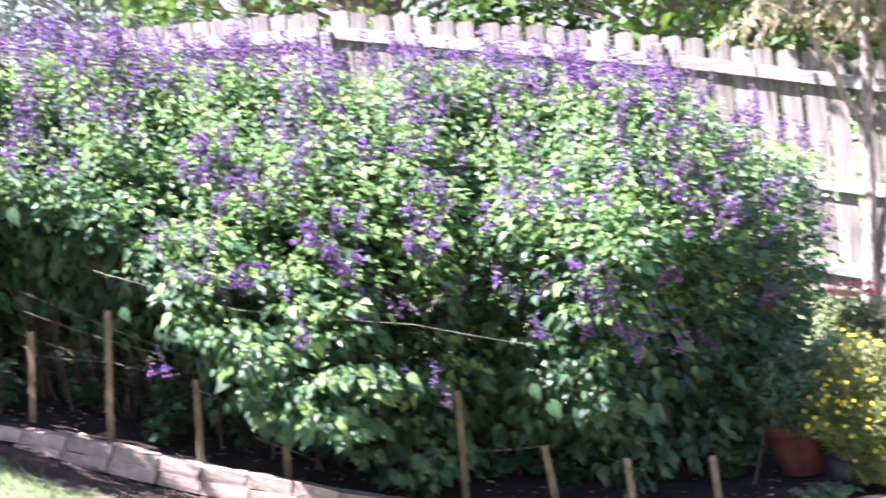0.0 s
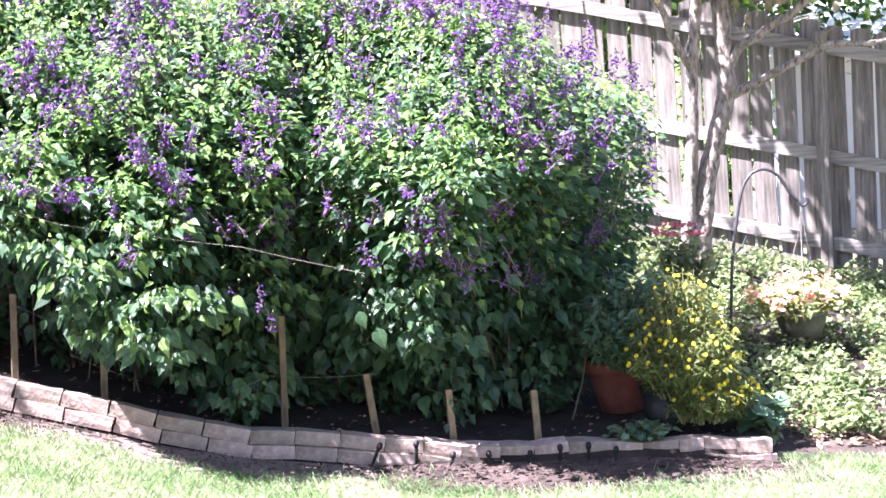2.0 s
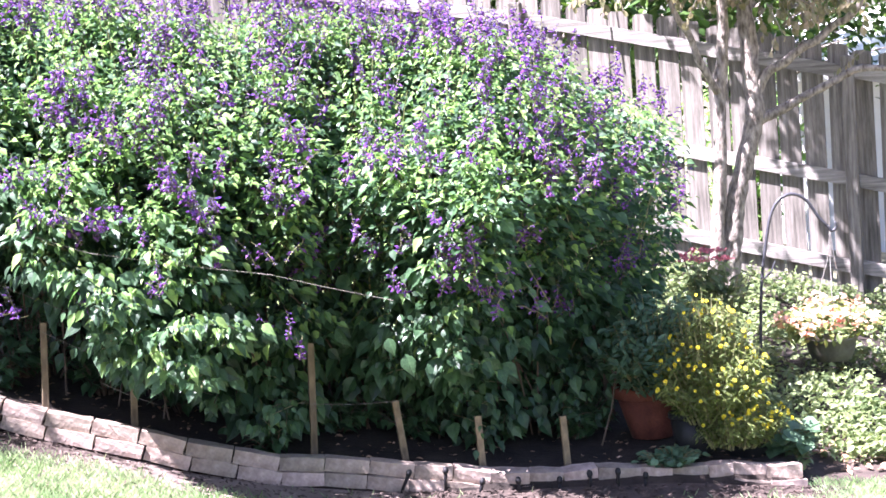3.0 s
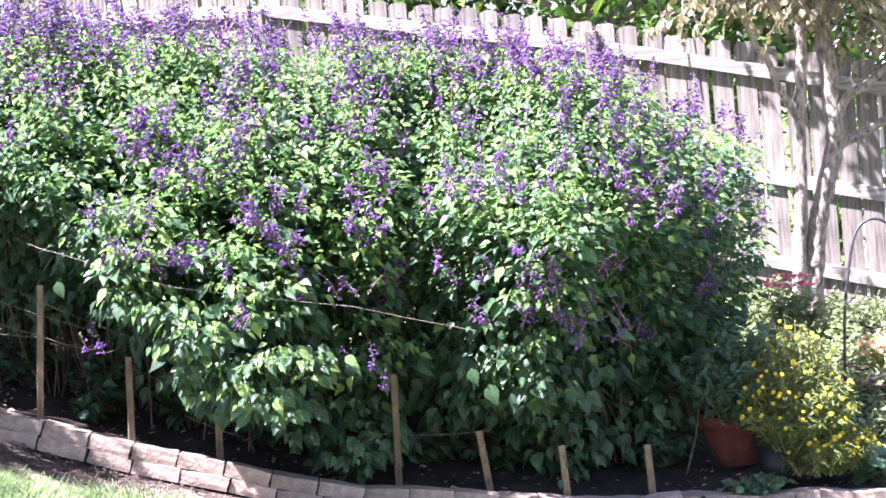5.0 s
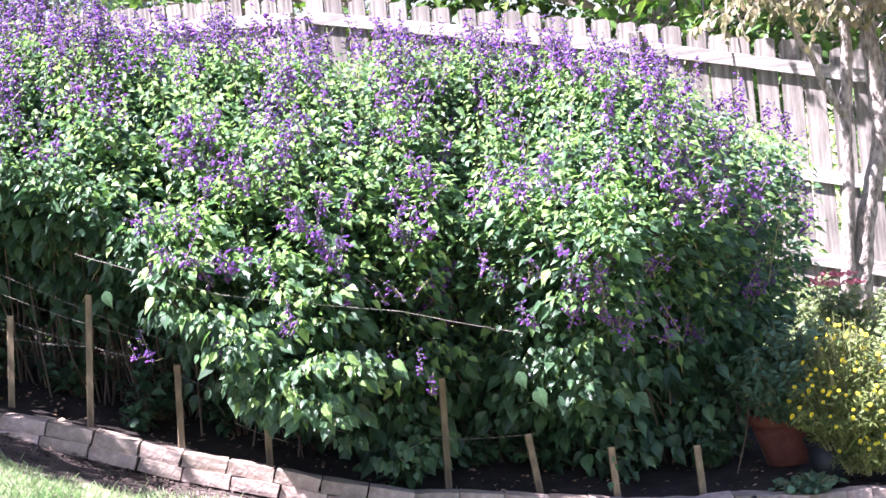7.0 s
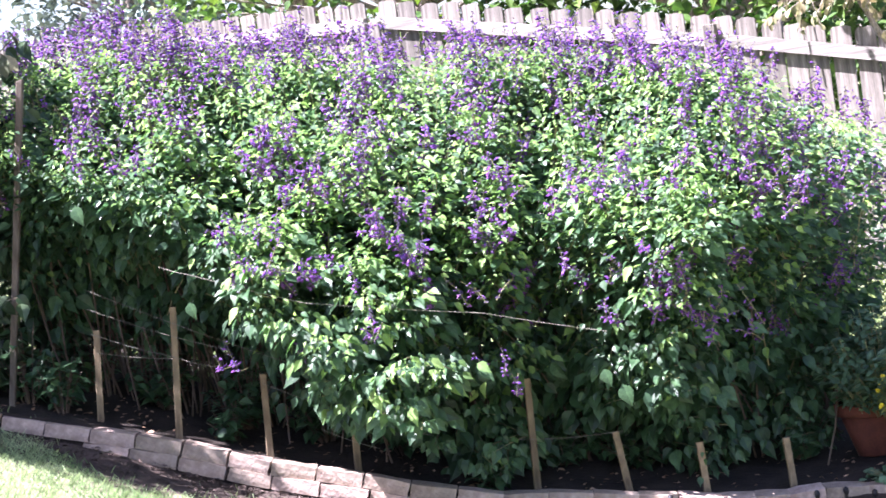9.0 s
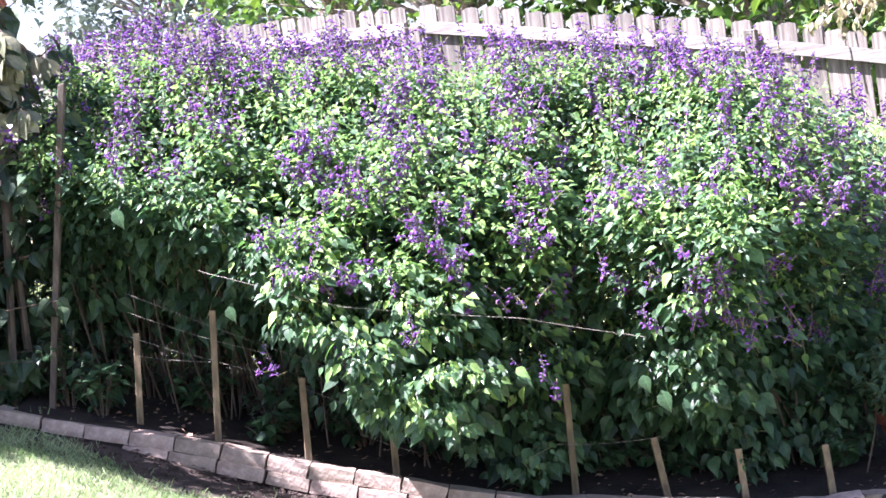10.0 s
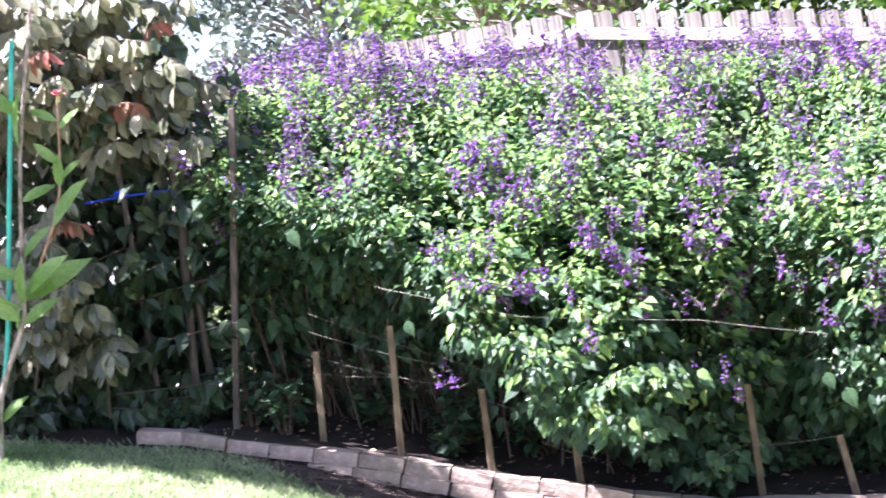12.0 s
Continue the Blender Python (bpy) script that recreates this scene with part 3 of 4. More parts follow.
SPIKES = [spike_mesh(300 + k) for k in range(40)]
SINGLE_LEAF = mesh_of("leaf", HEART[0].tolist(), HEART[1], M_LEAF)
for pi, px in enumerate(PLANT_X):
    base = Vector((px, 10.05, ground_z(px, 10.05)))
    root = thing("salvia_plant", base, "tall bushy salvia with green heart-shaped leaves and violet flower spikes", "flowering plant", "salvia hedge")
    stems, lp, la, lu, ls, yp, ya, yu, ys_ = [], [], [], [], [], [], [], [], []
    spike_at, singles = [], []
    for si in range(265 if pi < len(PLANT_X) - 1 else 350):
        x = px + rh.uniform(-0.30, 0.30)
        if pi == len(PLANT_X) - 1:
            x = px + rh.uniform(-0.3, 0.78)
        if pi == 0:
            x = px + rh.uniform(-0.25, 0.3)
        kind = rh.rand()
        if kind < 0.48:
            v = rh.uniform(0.02, 1.0)
            tip = hedge_front(x, v)
            if x > 1.15 and rh.rand() < 0.5:
                v *= 0.5
                tip = hedge_front(x, v)
            tip += Vector((rh.normal(0, 0.02), rh.exponential(0.13) - 0.03, rh.normal(0, 0.02)))
        elif kind < 0.67:
            v = 1.0
            tip = hedge_front(x, 1.0) + Vector((0, rh.uniform(0.0, 0.75), rh.uniform(-0.06, 0.10)))
        else:
            v = rh.uniform(0.05, 0.9)
            tip = hedge_front(x, v) + Vector((0, rh.uniform(0.2, 1.1), 0.0))
        if v < 0.5 and kind < 0.67 and noise.noise((x * 4.0, v * 6.0, 9.0)) > -0.14 + 0.62 * v:
            continue
        if tip.x > float(np.interp(tip.z, [0, 0.24, 0.46, 0.89, 1.33, 1.6, 1.8], [1.12, 1.22, 1.38, 1.70, 1.92, 1.86, 1.60])):
            continue
        foot = base + Vector((rh.uniform(-0.20, 0.20), rh.uniform(-0.15, 0.5), 0))
        foot.z = ground_z(foot.x, foot.y) - 0.02
        bend = Vector((foot.x * 0.55 + tip.x * 0.45, foot.y * 0.6 + tip.y * 0.4, foot.z + (tip.z - foot.z) * 0.72 + 0.05))
        curve = [foot * (1 - t) ** 2 + bend * 2 * t * (1 - t) + tip * t * t for t in np.linspace(0, 1, 8)]
        if si % 9 == 0:
            part("stem", tube(curve, [0.0055, 0.005, 0.0045, 0.004, 0.0035, 0.003, 0.0025, 0.002], 5), M_DARKSTEM, root)
        else:
            stems.append(tube(curve[4:], [0.0035, 0.003, 0.0025, 0.002], 4))
        along_end = (curve[-1] - curve[-3]).normalized()
        length = sum((b - a).length for a, b in zip(curve[:-1], curve[1:]))
        shade = max(0.0, min(1.0, 1.25 - v))
        patch = noise.noise((x * 3.6, tip.z * 4.2, tip.y * 1.5 + 2.0))
        if v > 0.9 or (x > 1.3 and v > 0.5):
            chance = 0.70 + 0.7 * patch + (0.3 if x < -1.2 else 0.0)
        elif v > 0.2:
            chance = (0.46 if v > 0.55 else 0.28) + 1.2 * patch - (0.12 if x < -1.2 else 0.0)
        else:
            chance = 0.05
        spikes = rh.rand() < chance
        reach = min(length * 0.75, 0.62)
        nodes = int(reach / 0.048)
        for k in range(nodes):
            s = k * 0.048 / length
            if s >= 0.98:
                break
            t = 1 - s * 0.9
            c = foot * (1 - t) ** 2 + bend * 2 * t * (1 - t) + tip * t * t
            spin = rh.uniform(0, 6.28) if k % 2 else spin + 1.57 if k else rh.uniform(0, 6.28)
            grow = 0.031 + 0.058 * min(1.0, k / 6.0) * (0.26 + 0.84 * shade)
            for side in ((0, math.pi, 0.8, 4.0, 2.4) if v > 0.45 else (0, math.pi, 0.8, 4.0) if v > 0.3 else (0, math.pi)):
                if rh.rand() < 0.12:
                    continue
                an = spin + side + rh.uniform(-0.4, 0.4)
                out = Vector((math.cos(an), math.sin(an) - 0.25, 0)).normalized()
                reach_out = rh.uniform(0.02, 0.07)
                if k > 2 and rh.rand() < 0.45:
                    reach_out += rh.uniform(0.04, 0.12)
                pos = c + out * reach_out + Vector((0, 0, rh.uniform(-0.02, 0.03)))
                open_sky = max(0.0, min(1.0, (v - 0.10) / 0.45))
                tilt = rh.uniform(-0.8, 0.35) - 1.9 * max(0.0, 0.62 - v)
                ahead = Vector((out.x, out.y, tilt))
                up = sun_dir * (0.35 + 0.75 * open_sky) + Vector((rh.normal(0, 0.6), rh.normal(-0.35, 0.55) - 0.45 * (1 - open_sky), 0.5))
                size = grow * rh.uniform(0.6, 1.25) * (1.0 if side in (0, math.pi) else 0.72)
                # light leaves held back by x where shade falls; sunlit zones get more
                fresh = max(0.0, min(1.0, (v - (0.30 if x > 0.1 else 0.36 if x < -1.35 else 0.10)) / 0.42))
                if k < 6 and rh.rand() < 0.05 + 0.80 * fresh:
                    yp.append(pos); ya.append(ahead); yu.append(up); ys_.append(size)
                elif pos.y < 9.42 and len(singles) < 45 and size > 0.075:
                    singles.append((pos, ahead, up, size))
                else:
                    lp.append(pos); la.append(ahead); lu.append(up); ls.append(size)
        for _ in range(rh.randint(1, 4) if spikes else 0):
            axis = (along_end * 0.8 + Vector((rh.uniform(-0.75, 0.85), rh.uniform(-0.7, 0.3), 0.75)) * (0.45 if v > 0.9 else 1.0) + Vector((0, 0, 0.5 if v > 0.9 else 0.0))).normalized()
            turn = axis.to_track_quat("Z", "Y").to_matrix().to_4x4() @ Matrix.Rotation(rh.uniform(0, 6.28), 4, "Z")
            at = (Matrix.Translation(tip + Vector((rh.normal(0, 0.02), rh.normal(0, 0.02), rh.uniform(-0.06, 0.01) if v < 0.9 else rh.uniform(-0.04, 0.06)))) @ turn @ Matrix.Scale(rh.uniform(0.75, 1.15), 4))
            if v > 0.34:
                spike_at.append(at)
    for _ in range(5 if pi < 5 else 2):
        foot = Vector((px + rh.uniform(-0.22, 0.22), rh.uniform(9.65, 9.95), 0))
        foot.z = ground_z(foot.x, foot.y) - 0.02
        rise = rh.uniform(0.5, 0.8) if pi < 5 else rh.uniform(0.3, 0.5)
        bow = Vector((rh.normal(0, 0.05), rh.normal(0, 0.03), 0))
        part("stem", tube([foot, foot + bow + Vector((0, 0, rise * 0.5)), foot + bow * 1.6 + Vector((0, 0, rise))], [0.0052, 0.0045, 0.004], 5), M_DARKSTEM, root)
    for cx, cz, big in BRIGHT_LEAVES:
        if min(range(len(PLANT_X)), key=lambda q: abs(PLANT_X[q] - cx)) == pi:
            singles.append((Vector((cx - 0.02, 8.83, cz + 0.05)), Vector((0.25, -0.25, -1.0)), sun_dir + Vector((0, -0.9, 0)), big))
    for cx, cz, n in SPRAYS:
        if min(range(len(PLANT_X)), key=lambda q: abs(PLANT_X[q] - cx)) != pi:
            continue
        for _ in range(n):
            at = Vector((cx + rh.normal(0, 0.035), 8.86 + rh.uniform(-0.04, 0.06), cz - 0.05 + rh.normal(0, 0.03)))
            lean = Vector((rh.uniform(-0.8, 0.8), rh.uniform(-0.8, 0.1), 0.8)).normalized()
            stems.append(tube([at + Vector((0.0, 0.30, -0.02)), at + Vector((0.0, 0.12, -0.01)), at], [0.002, 0.0018, 0.0015], 4))
            spike_at.append(Matrix.Translation(at) @ lean.to_track_quat("Z", "Y").to_matrix().to_4x4() @ Matrix.Scale(rh.uniform(0.7, 1.0), 4))
    part("stem_bundle", merge(stems), M_STEM, root, "slender green stems")["kind"] = "stuff"
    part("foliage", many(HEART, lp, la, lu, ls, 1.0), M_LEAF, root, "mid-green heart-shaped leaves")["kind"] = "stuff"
    part("young_foliage", many(HEART, yp, ya, yu, ys_, 0.84), M_LEAFTIP, root, "young leaves in a lighter yellow-green that paints the sunlit face")["kind"] = "stuff"
    for m in spike_at:
        piece("flower_spike", SPIKES[rh.randint(0, len(SPIKES))], m, root)
    for pos, ahead, up, size in singles:
        a = ahead.normalized()
        s = up.cross(a).normalized()
        u = a.cross(s)
        m = Matrix((( a.x, s.x, u.x, pos.x), (a.y, s.y, u.y, pos.y), (a.z, s.z, u.z, pos.z), (0, 0, 0, 1))) @ Matrix.Diagonal((size, size, size, 1))
        piece("leaf", SINGLE_LEAF, m, root)


# ---- small tree before the fence ----
def limb(root, name, pts, radii, n=5, sides=9, rough=0.10, seed=1):
    path = smooth_path(pts, n)
    rr = np.interp(np.linspace(0, 1, len(path)), np.linspace(0, 1, len(radii)), radii)
    path = [p + Vector((noise.noise(p * 6) * 0.012, noise.noise(p * 6 + Vector((9, 0, 0))) * 0.012, 0)) for p in path]
    return part(name, tube(path, list(rr), sides, rough, seed), M_BARK, root, smooth=True)


tree = thing("small_tree", (2.42, 12.9, 0.35), "small garden tree with two pale trunks and drooping bronze-tinted leaves", "tree")
limb(tree, "trunk", [(2.41, 12.9, 0.26), (2.43, 12.9, 0.45), (2.46, 12.9, 0.65), (2.507, 12.9, 0.93), (2.575, 12.9, 1.17), (2.645, 12.9, 1.43), (2.64, 12.9, 1.7), (2.62, 12.9, 2.05), (2.63, 12.9, 2.6), (2.72, 12.95, 3.2), (2.8, 13.0, 3.7)], [0.105, 0.076, 0.064, 0.058, 0.056, 0.060, 0.056, 0.051, 0.044, 0.030, 0.013], seed=4, rough=0.15, sides=14)
limb(tree, "trunk", [(2.31, 12.86, 0.26), (2.345, 12.86, 0.5), (2.385, 12.86, 0.9), (2.41, 12.86, 1.2), (2.425, 12.86, 1.6), (2.465, 12.86, 2.05), (2.42, 12.8, 2.7), (2.3, 12.75, 3.4)], [0.072, 0.047, 0.042, 0.039, 0.037, 0.034, 0.027, 0.011], seed=5, rough=0.15, sides=14)
limb(tree, "branch", [(2.645, 12.9, 1.38), (2.79, 12.86, 1.44), (2.90, 12.82, 1.50), (3.04, 12.8, 1.56), (3.18, 12.78, 1.63), (3.30, 12.76, 1.67), (3.54, 12.7, 1.66), (3.9, 12.65, 1.75)], [0.036, 0.030, 0.027, 0.025, 0.024, 0.022, 0.018, 0.01], seed=6, rough=0.14)
limb(tree, "branch", [(2.65, 12.9, 1.5), (2.72, 12.86, 1.67), (2.83, 12.82, 1.74), (2.95, 12.8, 1.82), (3.04, 12.78, 1.86), (3.15, 12.76, 1.95), (3.26, 12.7, 2.03), (3.6, 12.65, 2.5)], [0.036, 0.031, 0.029, 0.027, 0.026, 0.024, 0.022, 0.01], seed=7, rough=0.14)
limb(tree, "branch", [(2.41, 12.84, 1.58), (2.31, 12.78, 1.75), (2.24, 12.74, 1.93), (2.15, 12.7, 2.07), (1.98, 12.65, 2.4), (1.75, 12.6, 2.5)], [0.026, 0.024, 0.021, 0.019, 0.012, 0.006], seed=8, rough=0.14)
limb(tree, "branch", [(2.6, 12.9, 2.1), (2.35, 12.8, 2.45), (2.0, 12.75, 2.7), (1.65, 12.7, 2.62), (1.45, 12.7, 2.45)], [0.03, 0.024, 0.017, 0.01, 0.005], seed=9)
limb(tree, "branch", [(2.64, 12.9, 2.2), (2.9, 12.75, 2.6), (3.3, 12.7, 2.9), (3.8, 12.7, 2.95)], [0.03, 0.024, 0.017, 0.006], seed=10)
rt = np.random.RandomState(33)
lp, la, ls = [], [], []
twigs = []
# dense clumps above z 3 are unseen, added to shade fence and branches
for cx, cy, cz, rx, rz, n in ((1.90, 12.55, 2.40, 0.28, 0.12, 100), (2.15, 12.6, 2.42, 0.34, 0.16, 160), (2.5, 12.6, 2.36, 0.36, 0.20, 200), (2.85, 12.7, 2.24, 0.36, 0.20, 230), (3.2, 12.7, 2.30, 0.45, 0.28, 240), (2.4, 12.7, 2.78, 0.8, 0.3, 360), (3.4, 12.7, 2.7, 0.6, 0.35, 300), (2.4, 13.2, 3.5, 1.0, 0.6, 900), (2.05, 13.55, 4.15, 1.2, 0.5, 8000), (2.5, 13.4, 4.6, 1.3, 0.6, 5000), (2.7, 13.7, 3.95, 0.9, 0.4, 6000), (3.0, 13.4, 4.2, 0.9, 0.4, 3000), (1.72, 12.6, 2.34, 0.10, 0.08, 36), (3.35, 13.3, 3.05, 0.6, 0.3, 4200), (3.95, 13.0, 3.1, 0.7, 0.35, 3600), (2.95, 13.6, 3.45, 0.6, 0.3, 2400), (2.15, 12.55, 3.3, 0.8, 0.3, 6000)):
    for _ in range(n // 6):
        c = Vector((cx + rt.normal(0, 0.5) * rx, cy + rt.normal(0, 0.25) * (2.0 if cz > 3.2 else 1.0), cz + rt.normal(0, 0.5) * rz))
        if cz > 3.0 and (noise.noise(c * 3.2) < 0.07 or c.x < (1.40 if cy > 12.9 else 1.62)):
            continue
        d = Vector((rt.normal(), rt.normal(), -0.6)).normalized()
        twigs.append(tube([c, c + d * 0.12, c + d * 0.22 + Vector((0, 0, -0.04))], [0.004, 0.003, 0.0015], 4))
        for k in range(6):
            p = c + d * (0.04 + 0.036 * k)
            lp.append(p); la.append(Vector((d.x * 0.5 + rt.normal() * 0.5, d.y * 0.5 + rt.normal() * 0.5, -0.9))); ls.append(rt.uniform(0.04, 0.075) * (1.6 if cz > 3.2 else 1.0))
part("twigs", merge(twigs), M_BARK, tree)["kind"] = "stuff"
part("crown", many(OVAL, lp, la, [(rt.normal() * 0.9, -0.6 + rt.normal() * 0.6, 0.8) for _ in lp], ls, 1.35), M_TREELEAF, tree, "pale bronze and olive leaves")["kind"] = "stuff"

# ---- hanging basket on a crook ----
crook = thing("shepherd_hook", (2.29, 11.3, 0.10), "grey painted steel shepherd's hook stuck in the ground", "garden hook")
part("pole", tube(smooth_path([(2.27, 11.3, -0.02), (2.302, 11.3, 0.5), (2.35, 11.3, 0.80), (2.385, 11.3, 0.93), (2.44, 11.3, 1.0), (2.51, 11.3, 1.016), (2.58, 11.3, 0.975), (2.64, 11.3, 0.88), (2.685, 11.3, 0.83)], 5), [0.009] * 41, 8), M_IRON, crook, smooth=True)
part("tip", tube(smooth_path([(2.685, 11.3, 0.83), (2.71, 11.3, 0.80), (2.735, 11.3, 0.82), (2.73, 11.3, 0.85)], 4), [0.009, 0.009, 0.008, 0.008, 0.008, 0.008, 0.008, 0.008, 0.008, 0.007, 0.007, 0.007, 0.006], 7), M_IRON, crook, smooth=True)
part("spur", tube([(2.315, 11.3, 0.56), (2.36, 11.28, 0.60), (2.385, 11.28, 0.66)], [0.006, 0.006, 0.004], 6), M_IRON, crook)


def turned(profile, cx, cy, cz, n=28, wobble=0.0):
    """A solid of revolution from (radius, height) pairs, outside up and inside down."""
    verts, faces = [], []
    for r, z in profile:
        for k in range(n):
            an = 2 * math.pi * k / n
            verts.append((cx + r * math.cos(an), cy + r * math.sin(an), cz + z))
    for i in range(len(profile) - 1):
        for k in range(n):
            k2 = (k + 1) % n
            faces.append((i * n + k, i * n + k2, (i + 1) * n + k2, (i + 1) * n + k))
    faces.append(tuple(range(n - 1, -1, -1)))
    faces.append(tuple((len(profile) - 1) * n + k for k in range(n)))
    return verts, faces


bx, by, bz = 2.675, 11.3, 0.085
basket = thing("hanging_basket", (bx, by, bz), "hanging plastic basket full of peach and orange begonias", "hanging basket")
part("pot", turned([(0.095, 0), (0.105, 0.004), (0.128, 0.06), (0.140, 0.115), (0.146, 0.118), (0.146, 0.13), (0.136, 0.13), (0.125, 0.10)], bx, by, bz), M_BASKET, basket, smooth=True)
for ang in (0.4, 2.5, 4.6):
    part("hanger_wire", tube([(bx + 0.14 * math.cos(ang), by + 0.14 * math.sin(ang), bz + 0.125), (bx + 0.025 * math.cos(ang) + 0.02, by, bz + 0.55), (2.70, by, 0.80)], [0.0024, 0.0024, 0.0024], 5), M_RAIL, basket, "pale grey hanger wire")
rg = np.random.RandomState(8)
pp, pa, pu, ps, gp, ga, gs = [], [], [], [], [], [], []
for _ in range(420):
    an, r = rg.uniform(0, 6.28), 0.29 * math.sqrt(rg.rand())
    p = Vector((bx + r * 1.05 * math.cos(an) - 0.02, by + r * 0.9 * math.sin(an), bz + 0.215 + 0.14 * (1 - (r / 0.29) ** 2) * rg.uniform(-0.2, 1.0) + rg.uniform(-0.05, 0.06)))
    if rg.rand() < 0.42:
        for k in range(5):
            q = k * 1.257 + rg.rand()
            pp.append(p); pa.append((math.cos(q) + rg.normal() * 0.3, math.sin(q) - 0.3, 0.3 + rg.normal() * 0.4)); pu.append((rg.normal() * 0.5, -0.6, 1)); ps.append(rg.uniform(0.014, 0.034))
    else:
        gp.append(p - Vector((0, 0, 0.03))); ga.append((rg.normal(), rg.normal() - 0.3, rg.uniform(-0.7, 0.2))); gs.append(rg.uniform(0.04, 0.08))
for _ in range(8):
    an = rg.uniform(0, 6.28)
    gp.append((bx + 0.15 * math.cos(an) * rg.uniform(0.9, 1.6), by + 0.15 * math.sin(an) * rg.uniform(0.9, 1.3), bz + rg.uniform(0.12, 0.19))); ga.append((math.cos(an), math.sin(an), -1.0)); gs.append(rg.uniform(0.04, 0.08))
part("blossoms", many(ROUND, pp, pa, pu, ps), M_ORANGE, basket, "peach, cream and orange petals")["kind"] = "stuff"
part("foliage", many(OVAL, gp, ga, [(0, -0.4, 1)] * len(gp), gs), M_YLEAF, basket)["kind"] = "stuff"

# ---- pots beside the hedge ----
px_, py_ = 1.44, 9.82
pz_ = ground_z(px_, py_)
pot = thing("terracotta_pot", (px_, py_, pz_), "terracotta flower pot with a rolled rim on bare soil", "flower pot")
part("body", turned([(0.095, 0.0), (0.10, 0.006), (0.160, 0.20), (0.150, 0.20), (0.14, 0.17)], px_, py_, pz_), M_TERRA, pot, smooth=True)
part("rim", turned([(0.166, 0.195), (0.180, 0.20), (0.185, 0.25), (0.178, 0.258), (0.164, 0.256), (0.157, 0.215)], px_, py_, pz_), M_TERRA, pot, smooth=True)
part("potting_soil", turned([(0.05, 0.205), (0.156, 0.212), (0.156, 0.22), (0.08, 0.232)], px_, py_, pz_), M_SOIL, pot, "dark potting soil")
bxp, byp = 1.60, 9.55
bzp = ground_z(bxp, byp)
pot2 = thing("nursery_pot", (bxp, byp, bzp), "black plastic nursery pot with a rim, half hidden by flowers", "flower pot")
part("body", turned([(0.085, 0.0), (0.09, 0.005), (0.112, 0.17), (0.107, 0.17), (0.10, 0.14)], bxp, byp, bzp), M_BLACKPOT, pot2, smooth=True)
part("rim", turned([(0.113, 0.165), (0.121, 0.168), (0.121, 0.19), (0.110, 0.19), (0.108, 0.168)], bxp, byp, bzp), M_BLACKPOT, pot2, smooth=True)


bowl = thing("planter_bowl", (1.83, 9.50, ground_z(1.83, 9.50)), "low black plastic planter bowl behind the edging blocks", "flower pot")
part("body", turned([(0.08, -0.02), (0.09, -0.015), (0.125, 0.085), (0.132, 0.09), (0.132, 0.10), (0.118, 0.10), (0.10, 0.06)], 1.83, 9.50, ground_z(1.83, 9.50)), M_BLACKPOT, bowl, smooth=True)


def bushy(root, centre, radius, height, n_stem, leaf, mat, size, seed, spread=1.0, per=14, tilt=-0.2, stem_mat=None, flat=0.5, fan=0.2):
    """Stems fan out from a foot; leaves sit along them. Returns the stem tips."""
    rs = np.random.RandomState(seed)
    stems, pos, ahead, up, sz, tips = [], [], [], [], [], []
    c = Vector(centre)
    for _ in range(n_stem):
        an, r = rs.uniform(0, 6.28), radius * math.sqrt(rs.rand()) * spread
        tip = c + Vector((r * math.cos(an), r * math.sin(an), height * (1 - flat * (r / radius) ** 2) * rs.uniform(0.7, 1.05)))
        foot = c + Vector((r * fan * math.cos(an), r * fan * math.sin(an), 0))
        mid = foot.lerp(tip, 0.5) + Vector((0, 0, height * 0.12))
        pts = [foot * (1 - t) ** 2 + mid * 2 * t * (1 - t) + tip * t * t for t in np.linspace(0, 1, 6)]
        stems.append(tube(pts, [0.003, 0.003, 0.0026, 0.0022, 0.002, 0.0015], 4))
        tips.append((tip, (pts[-1] - pts[-2]).normalized()))
        for k in range(per):
            t = 0.12 + 0.88 * (k + rs.rand()) / per
            p = foot * (1 - t) ** 2 + mid * 2 * t * (1 - t) + tip * t * t
            q = rs.uniform(0, 6.28)
            pos.append(p + Vector((rs.normal() * 0.012, rs.normal() * 0.012, 0)))
            ahead.append((math.cos(q), math.sin(q), tilt + rs.uniform(-0.4, 0.5)))
            up.append((rs.normal() * 0.3, rs.normal() * 0.3 - 0.2, 1))
            sz.append(size * rs.uniform(0.6, 1.3))
    part("stem_bundle", merge(stems), stem_mat or M_STEM, root)["kind"] = "stuff"
    part("foliage", many(leaf, pos, ahead, up, sz), mat, root)["kind"] = "stuff"
    return tips


bush = thing("potted_shrub", (px_ + 0.02, py_ + 0.02, pz_ + 0.22), "dense blue-green leafy shrub growing in the terracotta pot", "shrub")
bushy(bush, (px_ + 0.07, py_ - 0.06, pz_ + 0.20), 0.34, 0.50, 190, OVAL, M_GLAUCOUS, 0.05, 51, per=20, fan=0.5)

yb = thing("yellow_flower_bush", (1.62, 9.54, ground_z(1.62, 9.54) + 0.18), "bushy plant covered in small yellow daisies, in a black pot", "flowering plant")
tips = bushy(yb, (1.69, 9.50, ground_z(1.67, 9.46) + 0.16), 0.30, 0.60, 300, LANCE, M_YLEAF, 0.046, 52, per=26, flat=0.70, fan=0.45)
tips += bushy(yb, (1.82, 9.47, ground_z(1.9, 9.45) + 0.07), 0.24, 0.24, 120, LANCE, M_YLEAF, 0.045, 53, per=14, fan=0.6)
